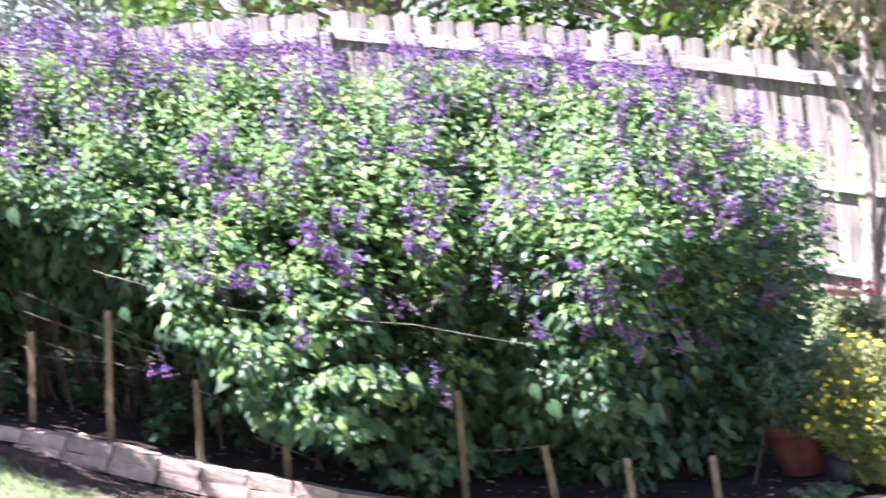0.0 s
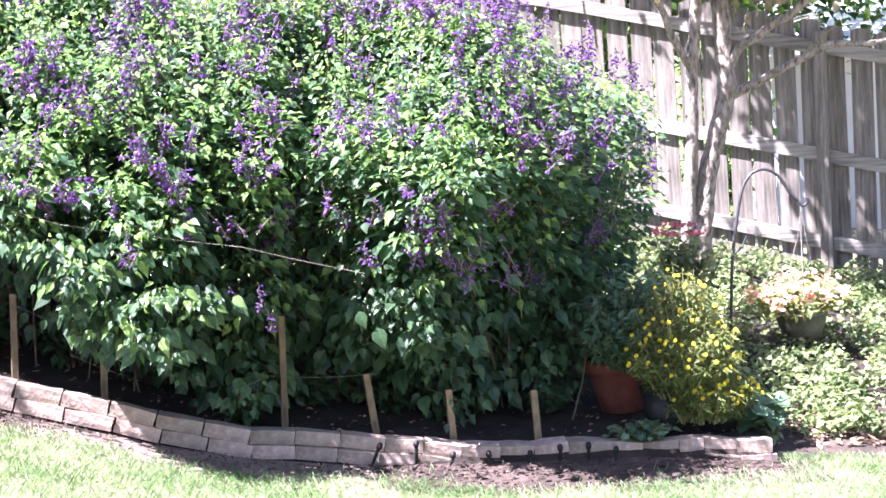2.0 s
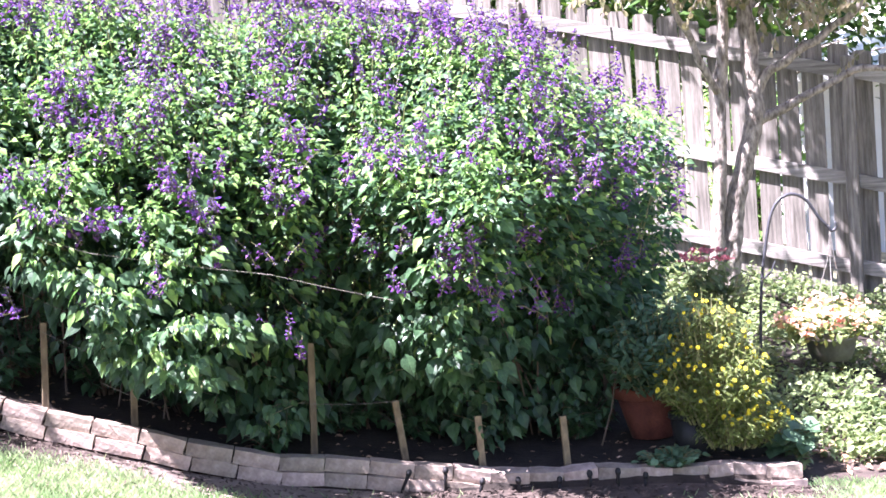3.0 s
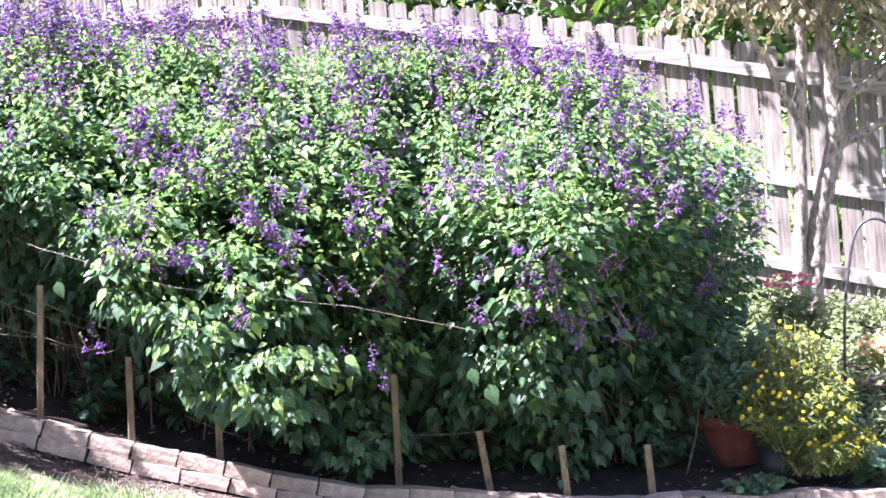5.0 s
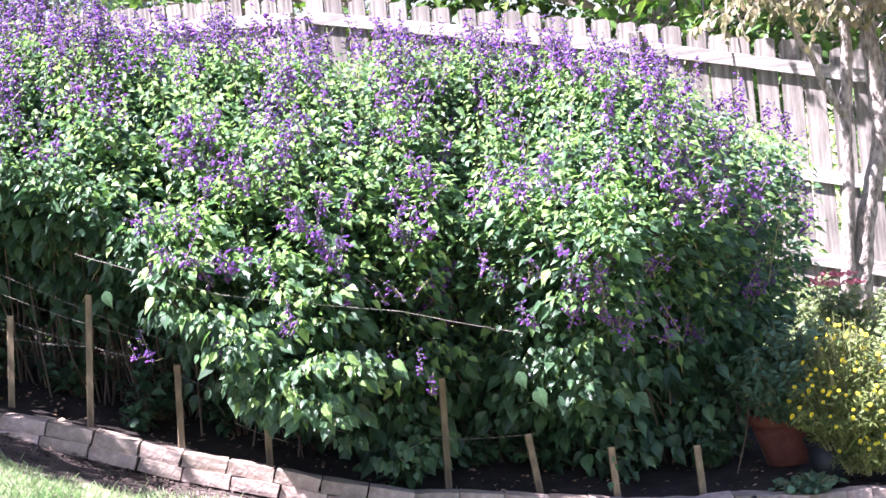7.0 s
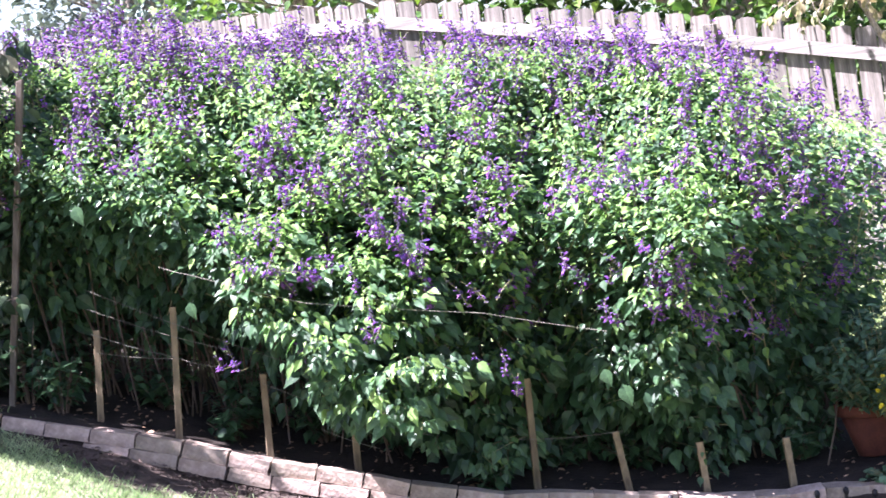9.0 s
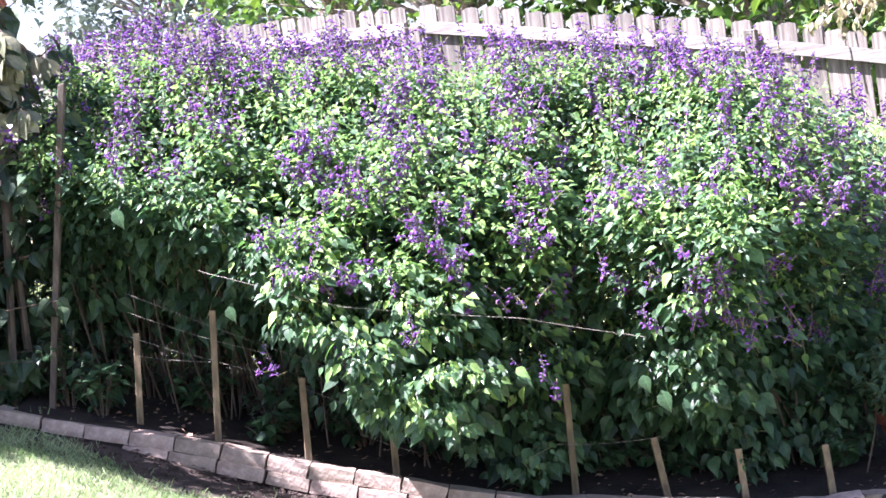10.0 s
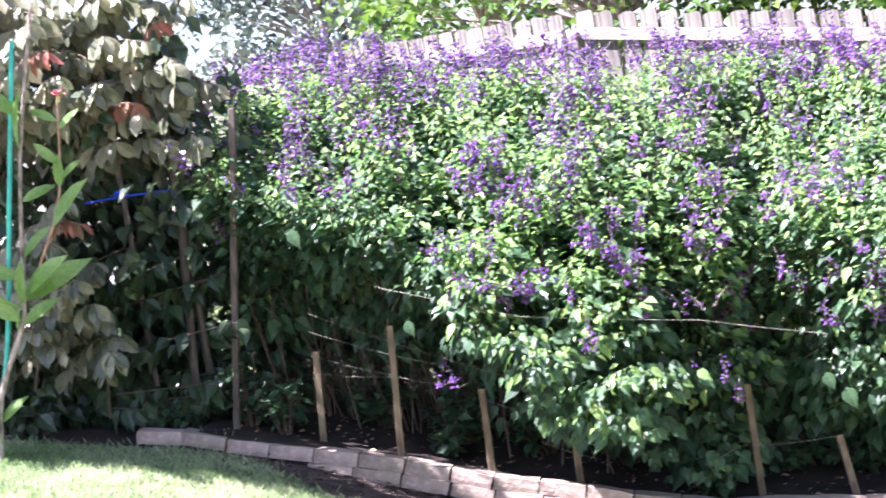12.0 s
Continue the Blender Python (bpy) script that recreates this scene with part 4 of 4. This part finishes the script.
tips += bushy(yb, (1.75, 9.40, ground_z(1.75, 9.40) + 0.06), 0.18, 0.24, 90, LANCE, M_YLEAF, 0.045, 153, per=14, fan=0.6)
rs = np.random.RandomState(9)
petals = []
for k in range(9):
    q = k * 6.283 / 9
    petals.append(many(OVAL, [(0, 0, 0.0)], [(math.cos(q), math.sin(q), 0.12)], [(0, 0, 1)], [0.62], 1.0))
petal_mesh = mesh_of("blossom", *merge(petals), M_YELLOW)
disc_mesh = mesh_of("flower_centre", *turned([(0.08, -0.02), (0.13, 0.0), (0.12, 0.04), (0.06, 0.06)], 0, 0, 0, 8), M_CENTRE)
rs.shuffle(tips)
picked = [t for t in tips if (t[0].y < 9.52 or rs.rand() < 0.4) and rs.rand() < 1.1 - 0.8 * max(0.0, t[0].z - 0.25)][:190]
for tip, d in picked:
    face = Vector((d.x * 0.5 - 0.1 + rs.normal() * 0.35, d.y * 0.5 - 0.85 + rs.normal() * 0.3, 0.6)).normalized()
    m = Matrix.Translation(tip) @ face.to_track_quat("Z", "Y").to_matrix().to_4x4() @ Matrix.Scale(0.015 + 0.006 * rs.rand(), 4)
    b = piece("blossom", petal_mesh, m, yb, "yellow daisy blossom")
    c = new("flower_centre", disc_mesh)
    c.parent = b

red = thing("red_flowering_plant", (2.0, 11.2, ground_z(2.0, 11.2)), "tall leafy plant with flat dusty red flower heads", "flowering plant")
tips = bushy(red, (2.0, 11.2, ground_z(2.0, 11.2)), 0.26, 0.60, 80, OVAL, M_IVY, 0.055, 54, per=18, flat=0.10)
for tip, d in sorted(tips, key=lambda q: -q[0].z)[:9]:
    hp = [tip + Vector((rs.normal() * 0.026, rs.normal() * 0.024, abs(rs.normal()) * 0.012)) for _ in range(40)]
    ha = [(rs.normal(), rs.normal(), 0.8) for _ in hp]
    part("flower_head", many(ROUND, hp, ha, [(0, -0.5, 1)] * len(hp), [0.016] * len(hp)), M_RED, red, "dusty red clustered flower head")

host = thing("broad_leaved_plant", (2.0, 9.52, ground_z(2.0, 9.52)), "low clump of broad blue-green leaves at the edging's end", "plant")
bushy(host, (2.02, 9.50, ground_z(2.0, 9.5)), 0.17, 0.15, 46, ROUND, M_GLAUCOUS, 0.085, 55, per=3, flat=0.4)
var = thing("trailing_plant", (1.5, 9.4, top_z(1.5)), "small pale trailing plant spilling over the edging blocks", "plant")
bushy(var, (1.46, 9.36, top_z(1.46) - 0.01), 0.17, 0.09, 60, ROUND, M_GLAUCOUS, 0.036, 56, per=6, flat=0.5)

for wx, wy, wr, wh, n, seed in ((-2.28, 9.42, 0.13, 0.30, 16, 57), (-2.45, 9.5, 0.16, 0.42, 14, 58), (-1.55, 9.6, 0.12, 0.2, 12, 59), (-0.35, 9.42, 0.12, 0.13, 12, 60), (-2.75, 9.45, 0.16, 0.28, 14, 62), (-2.45, 10.35, 0.35, 1.0, 110, 63), (-1.95, 10.4, 0.35, 1.05, 120, 64), (-1.5, 10.45, 0.35, 1.0, 120, 65), (-2.9, 10.5, 0.4, 1.0, 90, 66), (-1.0, 10.5, 0.35, 0.8, 80, 67), (-0.3, 10.5, 0.4, 0.6, 40, 68), (0.4, 10.5, 0.4, 0.55, 40, 69), (1.05, 10.4, 0.35, 0.5, 40, 70)) + tuple((-2.25 + 0.37 * k, 9.95 - 0.04 * min(k, 3), 0.21, (0.40 if k % 2 == 0 else 0.31) if k < 5 else 0.22, 36, 171 + k) for k in range(10)):
    weed = thing("seedling_clump", (wx, wy, ground_z(wx, wy)), "low self-sown leafy seedlings on shaded soil", "plant", "seedlings in the bed")
    bushy(weed, (wx, wy, ground_z(wx, wy)), wr, wh, n, HEART, M_LEAF, 0.065, seed, per=7, flat=0.4, stem_mat=M_DARKSTEM)

# ---- ground cover on the bank ----
rs = np.random.RandomState(61)
pos, ahead, size = [], [], []
while len(pos) < 27000:
    x, y = rs.uniform(1.2, 4.6), 9.40 + 5.0 * rs.rand() ** 1.3
    if y > fence_y(x) - 0.1 or (y < 9.95 and x < 2.05) or (x < 1.9 and y < 10.6):
        continue
    edge = 9.55 + 0.25 * noise.noise((x * 1.7, 0, 2))
    clump = noise.noise((x * 3.4, y * 2.4, 6)) + 0.5 * noise.noise((x * 9, y * 7, 4))
    if clump < -0.08 and rs.rand() < 0.85:
        continue
    if y < edge and x > 2.1:
        continue
    pos.append((x, y, ground_z(x, y) + rs.uniform(0.01, 0.10) + 0.10 * max(-0.3, clump)))
    ahead.append((rs.normal(), rs.normal() - 0.2, rs.uniform(-0.7, 0.6)))
    size.append(rs.uniform(0.02, 0.052))
ivy = part("ground_cover", many(HEART, pos, ahead, [(rs.normal() * 0.7, -0.2 + rs.normal() * 0.6, 1) for _ in pos], size), M_IVY)
tagged(ivy, "sunlit leafy ground cover on the bank below the fence", "ground cover", kind="stuff")
pos, ahead, size = [], [], []
while len(pos) < 12000:
    x, y = rs.uniform(-3.6, 1.9), 10.6 + 4.2 * rs.rand() ** 1.4
    if y > fence_y(x) - 0.15:
        continue
    pos.append((x, y, ground_z(x, y) + rs.uniform(0.02, 0.28)))
    ahead.append((rs.normal(), rs.normal() - 0.3, rs.uniform(-0.5, 0.25)))
    size.append(rs.uniform(0.05, 0.10))
ivy = part("ground_cover", many(HEART, pos, ahead, [(rs.normal() * 0.3, -0.2, 1) for _ in pos], size), M_IVY)
tagged(ivy, "leafy ground cover behind the hedge", "ground cover", kind="stuff")


# ---- big shrub at the hedge's far end ----
shrub = thing("bronze_shrub", (-3.25, 9.9, ground_z(-3.25, 9.9)), "large arching shrub with drooping bronze-edged oval leaves", "shrub")
rs = np.random.RandomState(71)
lp, la, lu, ls, stems = [], [], [], [], []
tp, ta, tu, ts, rp, ra, ru, rz_ = [], [], [], [], [], [], [], []
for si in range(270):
    # inner growth, shaded by its darker leaf colour, with holes to the light behind
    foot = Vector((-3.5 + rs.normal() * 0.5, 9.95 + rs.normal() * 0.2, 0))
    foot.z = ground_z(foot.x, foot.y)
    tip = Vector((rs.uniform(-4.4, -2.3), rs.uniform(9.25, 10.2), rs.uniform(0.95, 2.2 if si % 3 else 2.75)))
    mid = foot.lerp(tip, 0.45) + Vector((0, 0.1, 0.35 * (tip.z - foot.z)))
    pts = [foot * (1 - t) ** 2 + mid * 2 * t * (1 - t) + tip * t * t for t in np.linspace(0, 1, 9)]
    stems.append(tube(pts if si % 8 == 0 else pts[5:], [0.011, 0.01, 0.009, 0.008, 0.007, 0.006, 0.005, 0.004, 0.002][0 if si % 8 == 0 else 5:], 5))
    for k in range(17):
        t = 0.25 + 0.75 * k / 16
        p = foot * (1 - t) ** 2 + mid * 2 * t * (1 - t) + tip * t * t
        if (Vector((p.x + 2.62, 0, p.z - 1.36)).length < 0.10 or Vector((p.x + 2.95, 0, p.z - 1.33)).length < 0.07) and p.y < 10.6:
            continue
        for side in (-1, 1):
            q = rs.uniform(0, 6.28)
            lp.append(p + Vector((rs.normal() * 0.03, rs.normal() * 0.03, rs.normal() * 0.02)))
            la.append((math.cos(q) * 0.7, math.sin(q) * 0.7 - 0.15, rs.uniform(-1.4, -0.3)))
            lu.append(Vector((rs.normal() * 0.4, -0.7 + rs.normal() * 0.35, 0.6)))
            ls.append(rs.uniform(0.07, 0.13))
for si in range(327):
    # arching outer branches with pairs of hanging leaves, some added unseen for shade
    if si < 22:
        x = rs.uniform(-3.0, -2.32)
        tip = Vector((x, rs.uniform(9.2, 9.6), rs.uniform(2.12, 2.50)))
    elif si < 100:
        x = rs.uniform(-3.6, -2.42)
        tip = Vector((x, rs.uniform(9.1, 9.7), rs.uniform(2.40, 3.0)))
    elif si < 150:
        x = rs.uniform(-5.2, -2.75)
        tip = Vector((x, rs.uniform(8.6, 9.5), rs.uniform(2.6, 3.45)))
    elif si < 230:
        # unseen, left of view: added to shade the lawn along the edging
        x = rs.uniform(-4.7, -3.45)
        tip = Vector((x, rs.uniform(8.15, 8.75), rs.uniform(2.65, 3.25)))
    elif si >= 305:
        x = rs.uniform(-3.3, -2.85)
        tip = Vector((x, rs.uniform(8.85, 9.2), rs.uniform(1.25, 2.0)))
    else:
        # unseen, above view: added to shade the edging and mulch
        x = rs.uniform(-4.5, -3.25)
        tip = Vector((x, rs.uniform(7.95, 8.45), rs.uniform(2.95, 3.5)))
    root_side = Vector((tip.x - rs.uniform(0.2, 0.8), tip.y + rs.uniform(0.4, 0.75), tip.z - rs.uniform(0.1, 0.5)))
    mid = root_side.lerp(tip, 0.55) + Vector((0, 0, 0.25))
    pts = [root_side * (1 - t) ** 2 + mid * 2 * t * (1 - t) + tip * t * t for t in np.linspace(0, 1, 7)]
    stems.append(tube(pts, [0.006, 0.0055, 0.005, 0.0045, 0.004, 0.003, 0.002], 5))
    young = rs.rand() < 0.08
    for k in range(9):
        t = 0.36 + 0.64 * k / 8
        p = root_side * (1 - t) ** 2 + mid * 2 * t * (1 - t) + tip * t * t
        run = (mid * (1 - t) + tip * t - root_side * (1 - t) - mid * t).normalized()
        for side in (-1, 1):
            across = run.cross(Vector((0, 0, 1))).normalized() * side
            ahead = across * rs.uniform(0.35, 0.8) + run * rs.uniform(0.1, 0.6) + Vector((0, 0, rs.uniform(-1.2, -0.45)))
            up = sun_dir * 0.9 + Vector((rs.normal() * 0.4, -0.5 + rs.normal() * 0.4, 0.4))
            size = rs.uniform(0.085, 0.135) * (1.0 if k < 7 else 0.8) * (1.18 if si < 100 else 1.0)
            if young and k > 4:
                rp.append(p); ra.append(ahead); ru.append(up); rz_.append(size * 0.9)
            else:
                tp.append(p); ta.append(ahead); tu.append(up); ts.append(size)
part("stem_bundle", merge(stems), M_DARKSTEM, shrub)["kind"] = "stuff"
part("foliage", many(OVAL, tp, ta, tu, ts, 1.15), M_SHRUBLEAF, shrub, "drooping bronze and olive leaves")["kind"] = "stuff"
part("young_foliage", many(OVAL, rp, ra, ru, rz_, 0.85), M_REDLEAF, shrub, "reddish young leaves")["kind"] = "stuff"
part("inner_foliage", many(HEART, lp, la, lu, ls, 0.9), M_SHADELEAF, shrub, "inner leaves in a dark green that paints their shade")["kind"] = "stuff"
for top, foot, r, lab in (((-2.60, 9.5, 2.56), (-2.64, 9.62, 0.8), 0.019, "grey"), ((-2.60, 9.5, 1.92), (-2.72, 9.55, 0.8), 0.018, "brown"), ((-2.845, 9.45, 2.56), (-2.9, 9.6, 0.9), 0.013, "pale")):
    ob = part("garden_stake", tube([foot, top], [r, r], 4), M_OLDSHADESTAKE)
    tagged(ob, lab + " wooden stake standing inside the shrub", "stake", "stakes in the bed")
bar = part("garden_stake", tube([(-2.86, 9.44, 2.50), (-2.585, 9.47, 2.485)], [0.015, 0.015], 4), M_RAIL)
tagged(bar, "short grey crosspiece tied between the shrub's stakes", "stake", "stakes in the bed")
for pts in ([(-2.90, 9.45, 2.21), (-2.76, 9.42, 2.19), (-2.60, 9.45, 2.185)], [(-3.02, 9.40, 1.965), (-2.84, 9.36, 1.965), (-2.62, 9.42, 1.955)]):
    strap = part("strap", tube(smooth_path(pts, 4), [0.005] * 9, 6), M_BLUE)
    tagged(strap, "blue webbing strap tied round the shrub's stakes", "strap", "blue straps")
knot = part("strap", bevelled(0.065, 0.03, 0.03, 0.012, 0.004, 6), M_BLUE)
knot.location = (-2.83, 9.36, 1.98)
tagged(knot, "blue folded strap end knotted in the shade", "strap", "blue straps")

# ---- teal plant support with a lance-leaved plant ----
pole = thing("plant_support", (-3.28, 8.62, lawn_z(-3.28)), "teal plastic-coated steel plant support pole", "plant support")
pole_pts = [Vector((-3.45, 8.62, lawn_z(-3.4) - 0.05)), Vector((-3.25, 8.6, 1.32)), Vector((-3.1, 8.6, 2.0)), Vector((-2.957, 8.6, 2.673))]
part("pole", tube(smooth_path(pole_pts, 5), [0.011] * 16, 8), M_TEAL, pole, smooth=True)
part("cap", tube([(-2.96, 8.6, 2.66), (-2.953, 8.6, 2.69)], [0.0135, 0.011], 8), M_TEAL, pole)
lan = thing("lance_leaved_plant", (-3.32, 8.7, lawn_z(-3.32)), "tall plant with long pointed green leaves and reddish stem", "plant")
CANE = [Vector(q) for q in ((-3.36, 8.62, lawn_z(-3.36)), (-3.295, 8.6, 1.196), (-3.138, 8.58, 1.48), (-3.097, 8.58, 1.65), (-3.001, 8.58, 2.21), (-2.83, 8.58, 2.83))]
part("stem", tube(smooth_path(CANE, 5), list(np.linspace(0.014, 0.007, 26)), 7, 0.08, 4), M_BARK, lan, "pale reddish brown cane")
SIDE = [Vector(q) for q in ((-3.02, 8.58, 1.70), (-2.86, 8.56, 2.0), (-2.785, 8.55, 2.42))]
cane_path, side_path = smooth_path(CANE, 12), smooth_path(SIDE, 12)
rs = np.random.RandomState(81)
# share of the way up, turn from upright to the side in degrees, length
lp, la, ls = [], [], []
for path, rows in ((cane_path, ((0.80, 12, 0.25), (0.86, -40, 0.2), (0.66, 45, 0.17), (0.57, 58, 0.27), (0.55, 62, 0.30), (0.53, 6, 0.19), (0.50, -55, 0.2), (0.40, 52, 0.19), (0.38, 8, 0.16), (0.42, -50, 0.22), (0.12, 48, 0.16), (0.06, 4, 0.16), (0.05, -48, 0.18), (0.62, -60, 0.2), (0.74, 70, 0.16))),
                   (side_path, ((0.30, 42, 0.26), (0.55, 15, 0.13), (0.62, 55, 0.12), (0.70, -40, 0.13), (0.85, 50, 0.11), (0.9, -60, 0.12), (0.97, 30, 0.06)))):
    for share, turn, size in rows:
        p = path[int(share * (len(path) - 1))]
        q = math.radians(turn + rs.normal() * 4)
        lp.append(p); la.append((math.sin(q), -0.25 + rs.normal() * 0.12, math.cos(q))); ls.append(size)
bp_, ba_ = [], []
for k in range(26):
    bp_.append((-2.78 + rs.normal() * 0.012, 8.55 + rs.normal() * 0.012, 2.43 + rs.normal() * 0.008)); ba_.append((rs.normal(), rs.normal(), 0.6))
part("blossom", many(ROUND, bp_, ba_, [(0, -0.6, 1)] * 26, [0.017] * 26), M_RED, lan, "small red flower head")
part("side_stem", tube(smooth_path(SIDE, 5), list(np.linspace(0.007, 0.003, 11)), 6), M_DEAD, lan)
for p, ahead, size in zip(lp, la, ls):
    part("leaf", many(LANCE, [p], [ahead], [(rs.normal() * 0.3 - 0.4, -0.9, 0.5)], [size * 1.15], 1.7), M_LANCE, lan)


# ---- lawn and litter ----
rs = np.random.RandomState(91)
pos, ahead, up, size = [], [], [], []
while len(pos) < 75000:
    x, y = rs.uniform(-4.0, 3.6), rs.uniform(7.5, 9.3)
    edge = 8.92 + 0.12 * noise.noise((x * 1.5, 0, 0)) - 0.32 * math.exp(-((x + 1.85) / 0.40) ** 2) - 0.14 * math.exp(-((x - 0.9) / 0.7) ** 2) - 0.11 * math.exp(-((x + 0.6) / 0.6) ** 2) + 0.25 * max(0.0, min(1.0, (-2.1 - x) / 0.35)) + (0.4 if x > 2.05 else 0)
    if y > edge + rs.normal() * (0.06 if rs.rand() < 0.9 else 0.16) or rs.rand() < 0.25 * (noise.noise((x * 5, y * 5, 7)) + 0.3):
        continue
    pos.append((x, y, ground_z(x, y) - 0.003)); q = rs.uniform(0, 6.28)
    ahead.append((math.cos(q) * 0.55, math.sin(q) * 0.55, rs.uniform(0.35, 1.2))); up.append((math.cos(q + 1.5), math.sin(q + 1.5), 0.6)); size.append(rs.uniform(0.022, 0.052))
lawn = part("lawn_grass", many(BLADE, pos, ahead, up, size, 1.6), M_GRASS)
tagged(lawn, "short sunlit lawn grass with dry patches", "grass", kind="stuff")
pos, ahead, size = [], [], []
for _ in range(5200):
    x, y = rs.uniform(-3.0, 2.2), 9.17 - abs(rs.normal()) * 0.28
    if -1.1 < x < 0.1 and rs.rand() < 0.6:
        continue
    pos.append((x, y, ground_z(x, y) + rs.uniform(0.002, 0.016))); q = rs.uniform(0, 6.28)
    ahead.append((math.cos(q), math.sin(q), rs.uniform(-0.15, 0.15))); size.append(rs.uniform(0.012, 0.04))
mulch = part("mulch", many(NEEDLE, pos, ahead, [(rs.normal() * 0.3, rs.normal() * 0.3, 1) for _ in pos], size, 1.6), M_MULCH)
tagged(mulch, "thin strip of pale bark mulch before the edging", "mulch", kind="stuff")
pos, ahead, size = [], [], []
for _ in range(280):
    x, y = rs.uniform(-2.6, 1.9), rs.uniform(9.32, 9.9)
    pos.append((x, y, ground_z(x, y) + 0.012)); q = rs.uniform(0, 6.28)
    ahead.append((math.cos(q), math.sin(q), rs.uniform(-0.1, 0.3))); size.append(rs.uniform(0.015, 0.04))
for _ in range(420):
    x = rs.uniform(2.05, 3.6)
    y = 9.42 + 0.5 * rs.rand()
    pos.append((x, y, ground_z(x, y) + 0.014)); q = rs.uniform(0, 6.28)
    ahead.append((math.cos(q), math.sin(q), rs.uniform(-0.1, 0.4))); size.append(rs.uniform(0.02, 0.06))
litter = part("leaf_litter", many(OVAL, pos, ahead, [(rs.normal() * 0.4, rs.normal() * 0.4, 1) for _ in pos], size), M_DEAD)
tagged(litter, "dry fallen leaves on the bed's dark soil", "leaf litter", kind="stuff")


# ---- beyond the fence ----
def wood_tree(x, y, h, r, low, n, seed, mat=M_BACKLEAF, leaf=0.13, label="broad-leaved tree behind the fence, dense green crown"):
    rs = np.random.RandomState(seed)
    z = ground_z(x, y)
    root = thing("tree", (x, y, z), label, "tree", "trees behind the fence")
    geos = [tube(smooth_path([(x, y, z - 0.2), (x + 0.1, y, z + h * 0.3), (x - 0.1, y, z + h * 0.6), (x, y, z + h * 0.9)], 4), list(np.linspace(0.22, 0.04, 13)), 8, 0.1, seed)]
    part("trunk", geos[0], M_BARK, root)
    pos, ahead, size = [], [], []
    limbs = []
    for _ in range(int(n / 60)):
        an, el = rs.uniform(0, 6.28), rs.uniform(low, 1.0)
        rr = r * math.sqrt(max(0.05, 1 - ((el - 0.6) / 0.55) ** 2)) * rs.uniform(0.55, 1.0)
        c = Vector((x + rr * math.cos(an), y + rr * math.sin(an), z + h * el))
        limbs.append(tube([(x, y, z + h * el * 0.75), ((x + c.x) / 2, (y + c.y) / 2, z + h * el * 0.92), c], [0.04, 0.022, 0.006], 5))
        for _ in range(60):
            o = Vector((rs.normal(), rs.normal(), rs.normal() * 0.6)) * 0.38
            pos.append(c + o); ahead.append((rs.normal(), rs.normal(), -0.4 + rs.normal() * 0.4)); size.append(leaf * rs.uniform(0.6, 1.3))
    part("limb", merge(limbs), M_BARK, root)["kind"] = "stuff"
    part("crown", many(HEART, pos, ahead, [(rs.normal() * 0.4, rs.normal() * 0.4, 1) for _ in pos], size), mat, root)["kind"] = "stuff"


wood_tree(1.9, 19.5, 5.4, 2.5, 0.15, 10800, 101)
wood_tree(4.4, 23.0, 6.4, 2.6, 0.32, 8400, 102)
wood_tree(-1.0, 21.5, 5.6, 2.6, 0.22, 9600, 103)
wood_tree(-2.6, 25.0, 7.2, 1.7, 0.36, 6600, 107)
wood_tree(9.5, 27.0, 8.0, 3.2, 0.15, 4800, 105)
wood_tree(-7.3, 40.0, 8.5, 2.5, 0.05, 15000, 106, M_SPRUCE, 0.19, "pale blue-green conifer far behind the fence")

bush = thing("leafy_bush", (3.15, 16.0, ground_z(3.15, 16.0)), "leafy yellow-green bush standing close behind the fence", "shrub")
bushy(bush, (3.15, 16.0, ground_z(3.15, 16.0)), 0.55, 1.75, 90, HEART, M_LANCE, 0.09, 181, per=16, flat=0.3, stem_mat=M_DARKSTEM)

shed = thing("shed", (8.5, 25.5, -0.6), "long white-sided shed with a pale roof behind the fence", "shed")
part("wall", box(5.5, 13.0, 24.2, 27.0, -0.9, 1.55), M_SHED, shed)
part("roof", ([(5.2, 23.8, 1.5), (13.3, 23.8, 1.5), (13.3, 27.3, 2.3), (5.2, 27.3, 2.3), (5.2, 23.8, 1.58), (13.3, 23.8, 1.58), (13.3, 27.3, 2.38), (5.2, 27.3, 2.38)], [(0, 1, 2, 3), (7, 6, 5, 4), (0, 4, 5, 1), (1, 5, 6, 2), (2, 6, 7, 3), (3, 7, 4, 0)]), M_SHEDROOF, shed)
wire = part("hanging_wire", tube([(1.80, 14.55, 4.6), (1.80, 14.55, 3.2), (1.83, 14.5, 2.15)], [0.006] * 3, 5), M_PEG)
tagged(wire, "thin dark wire hanging down to the fence rail", "wire")
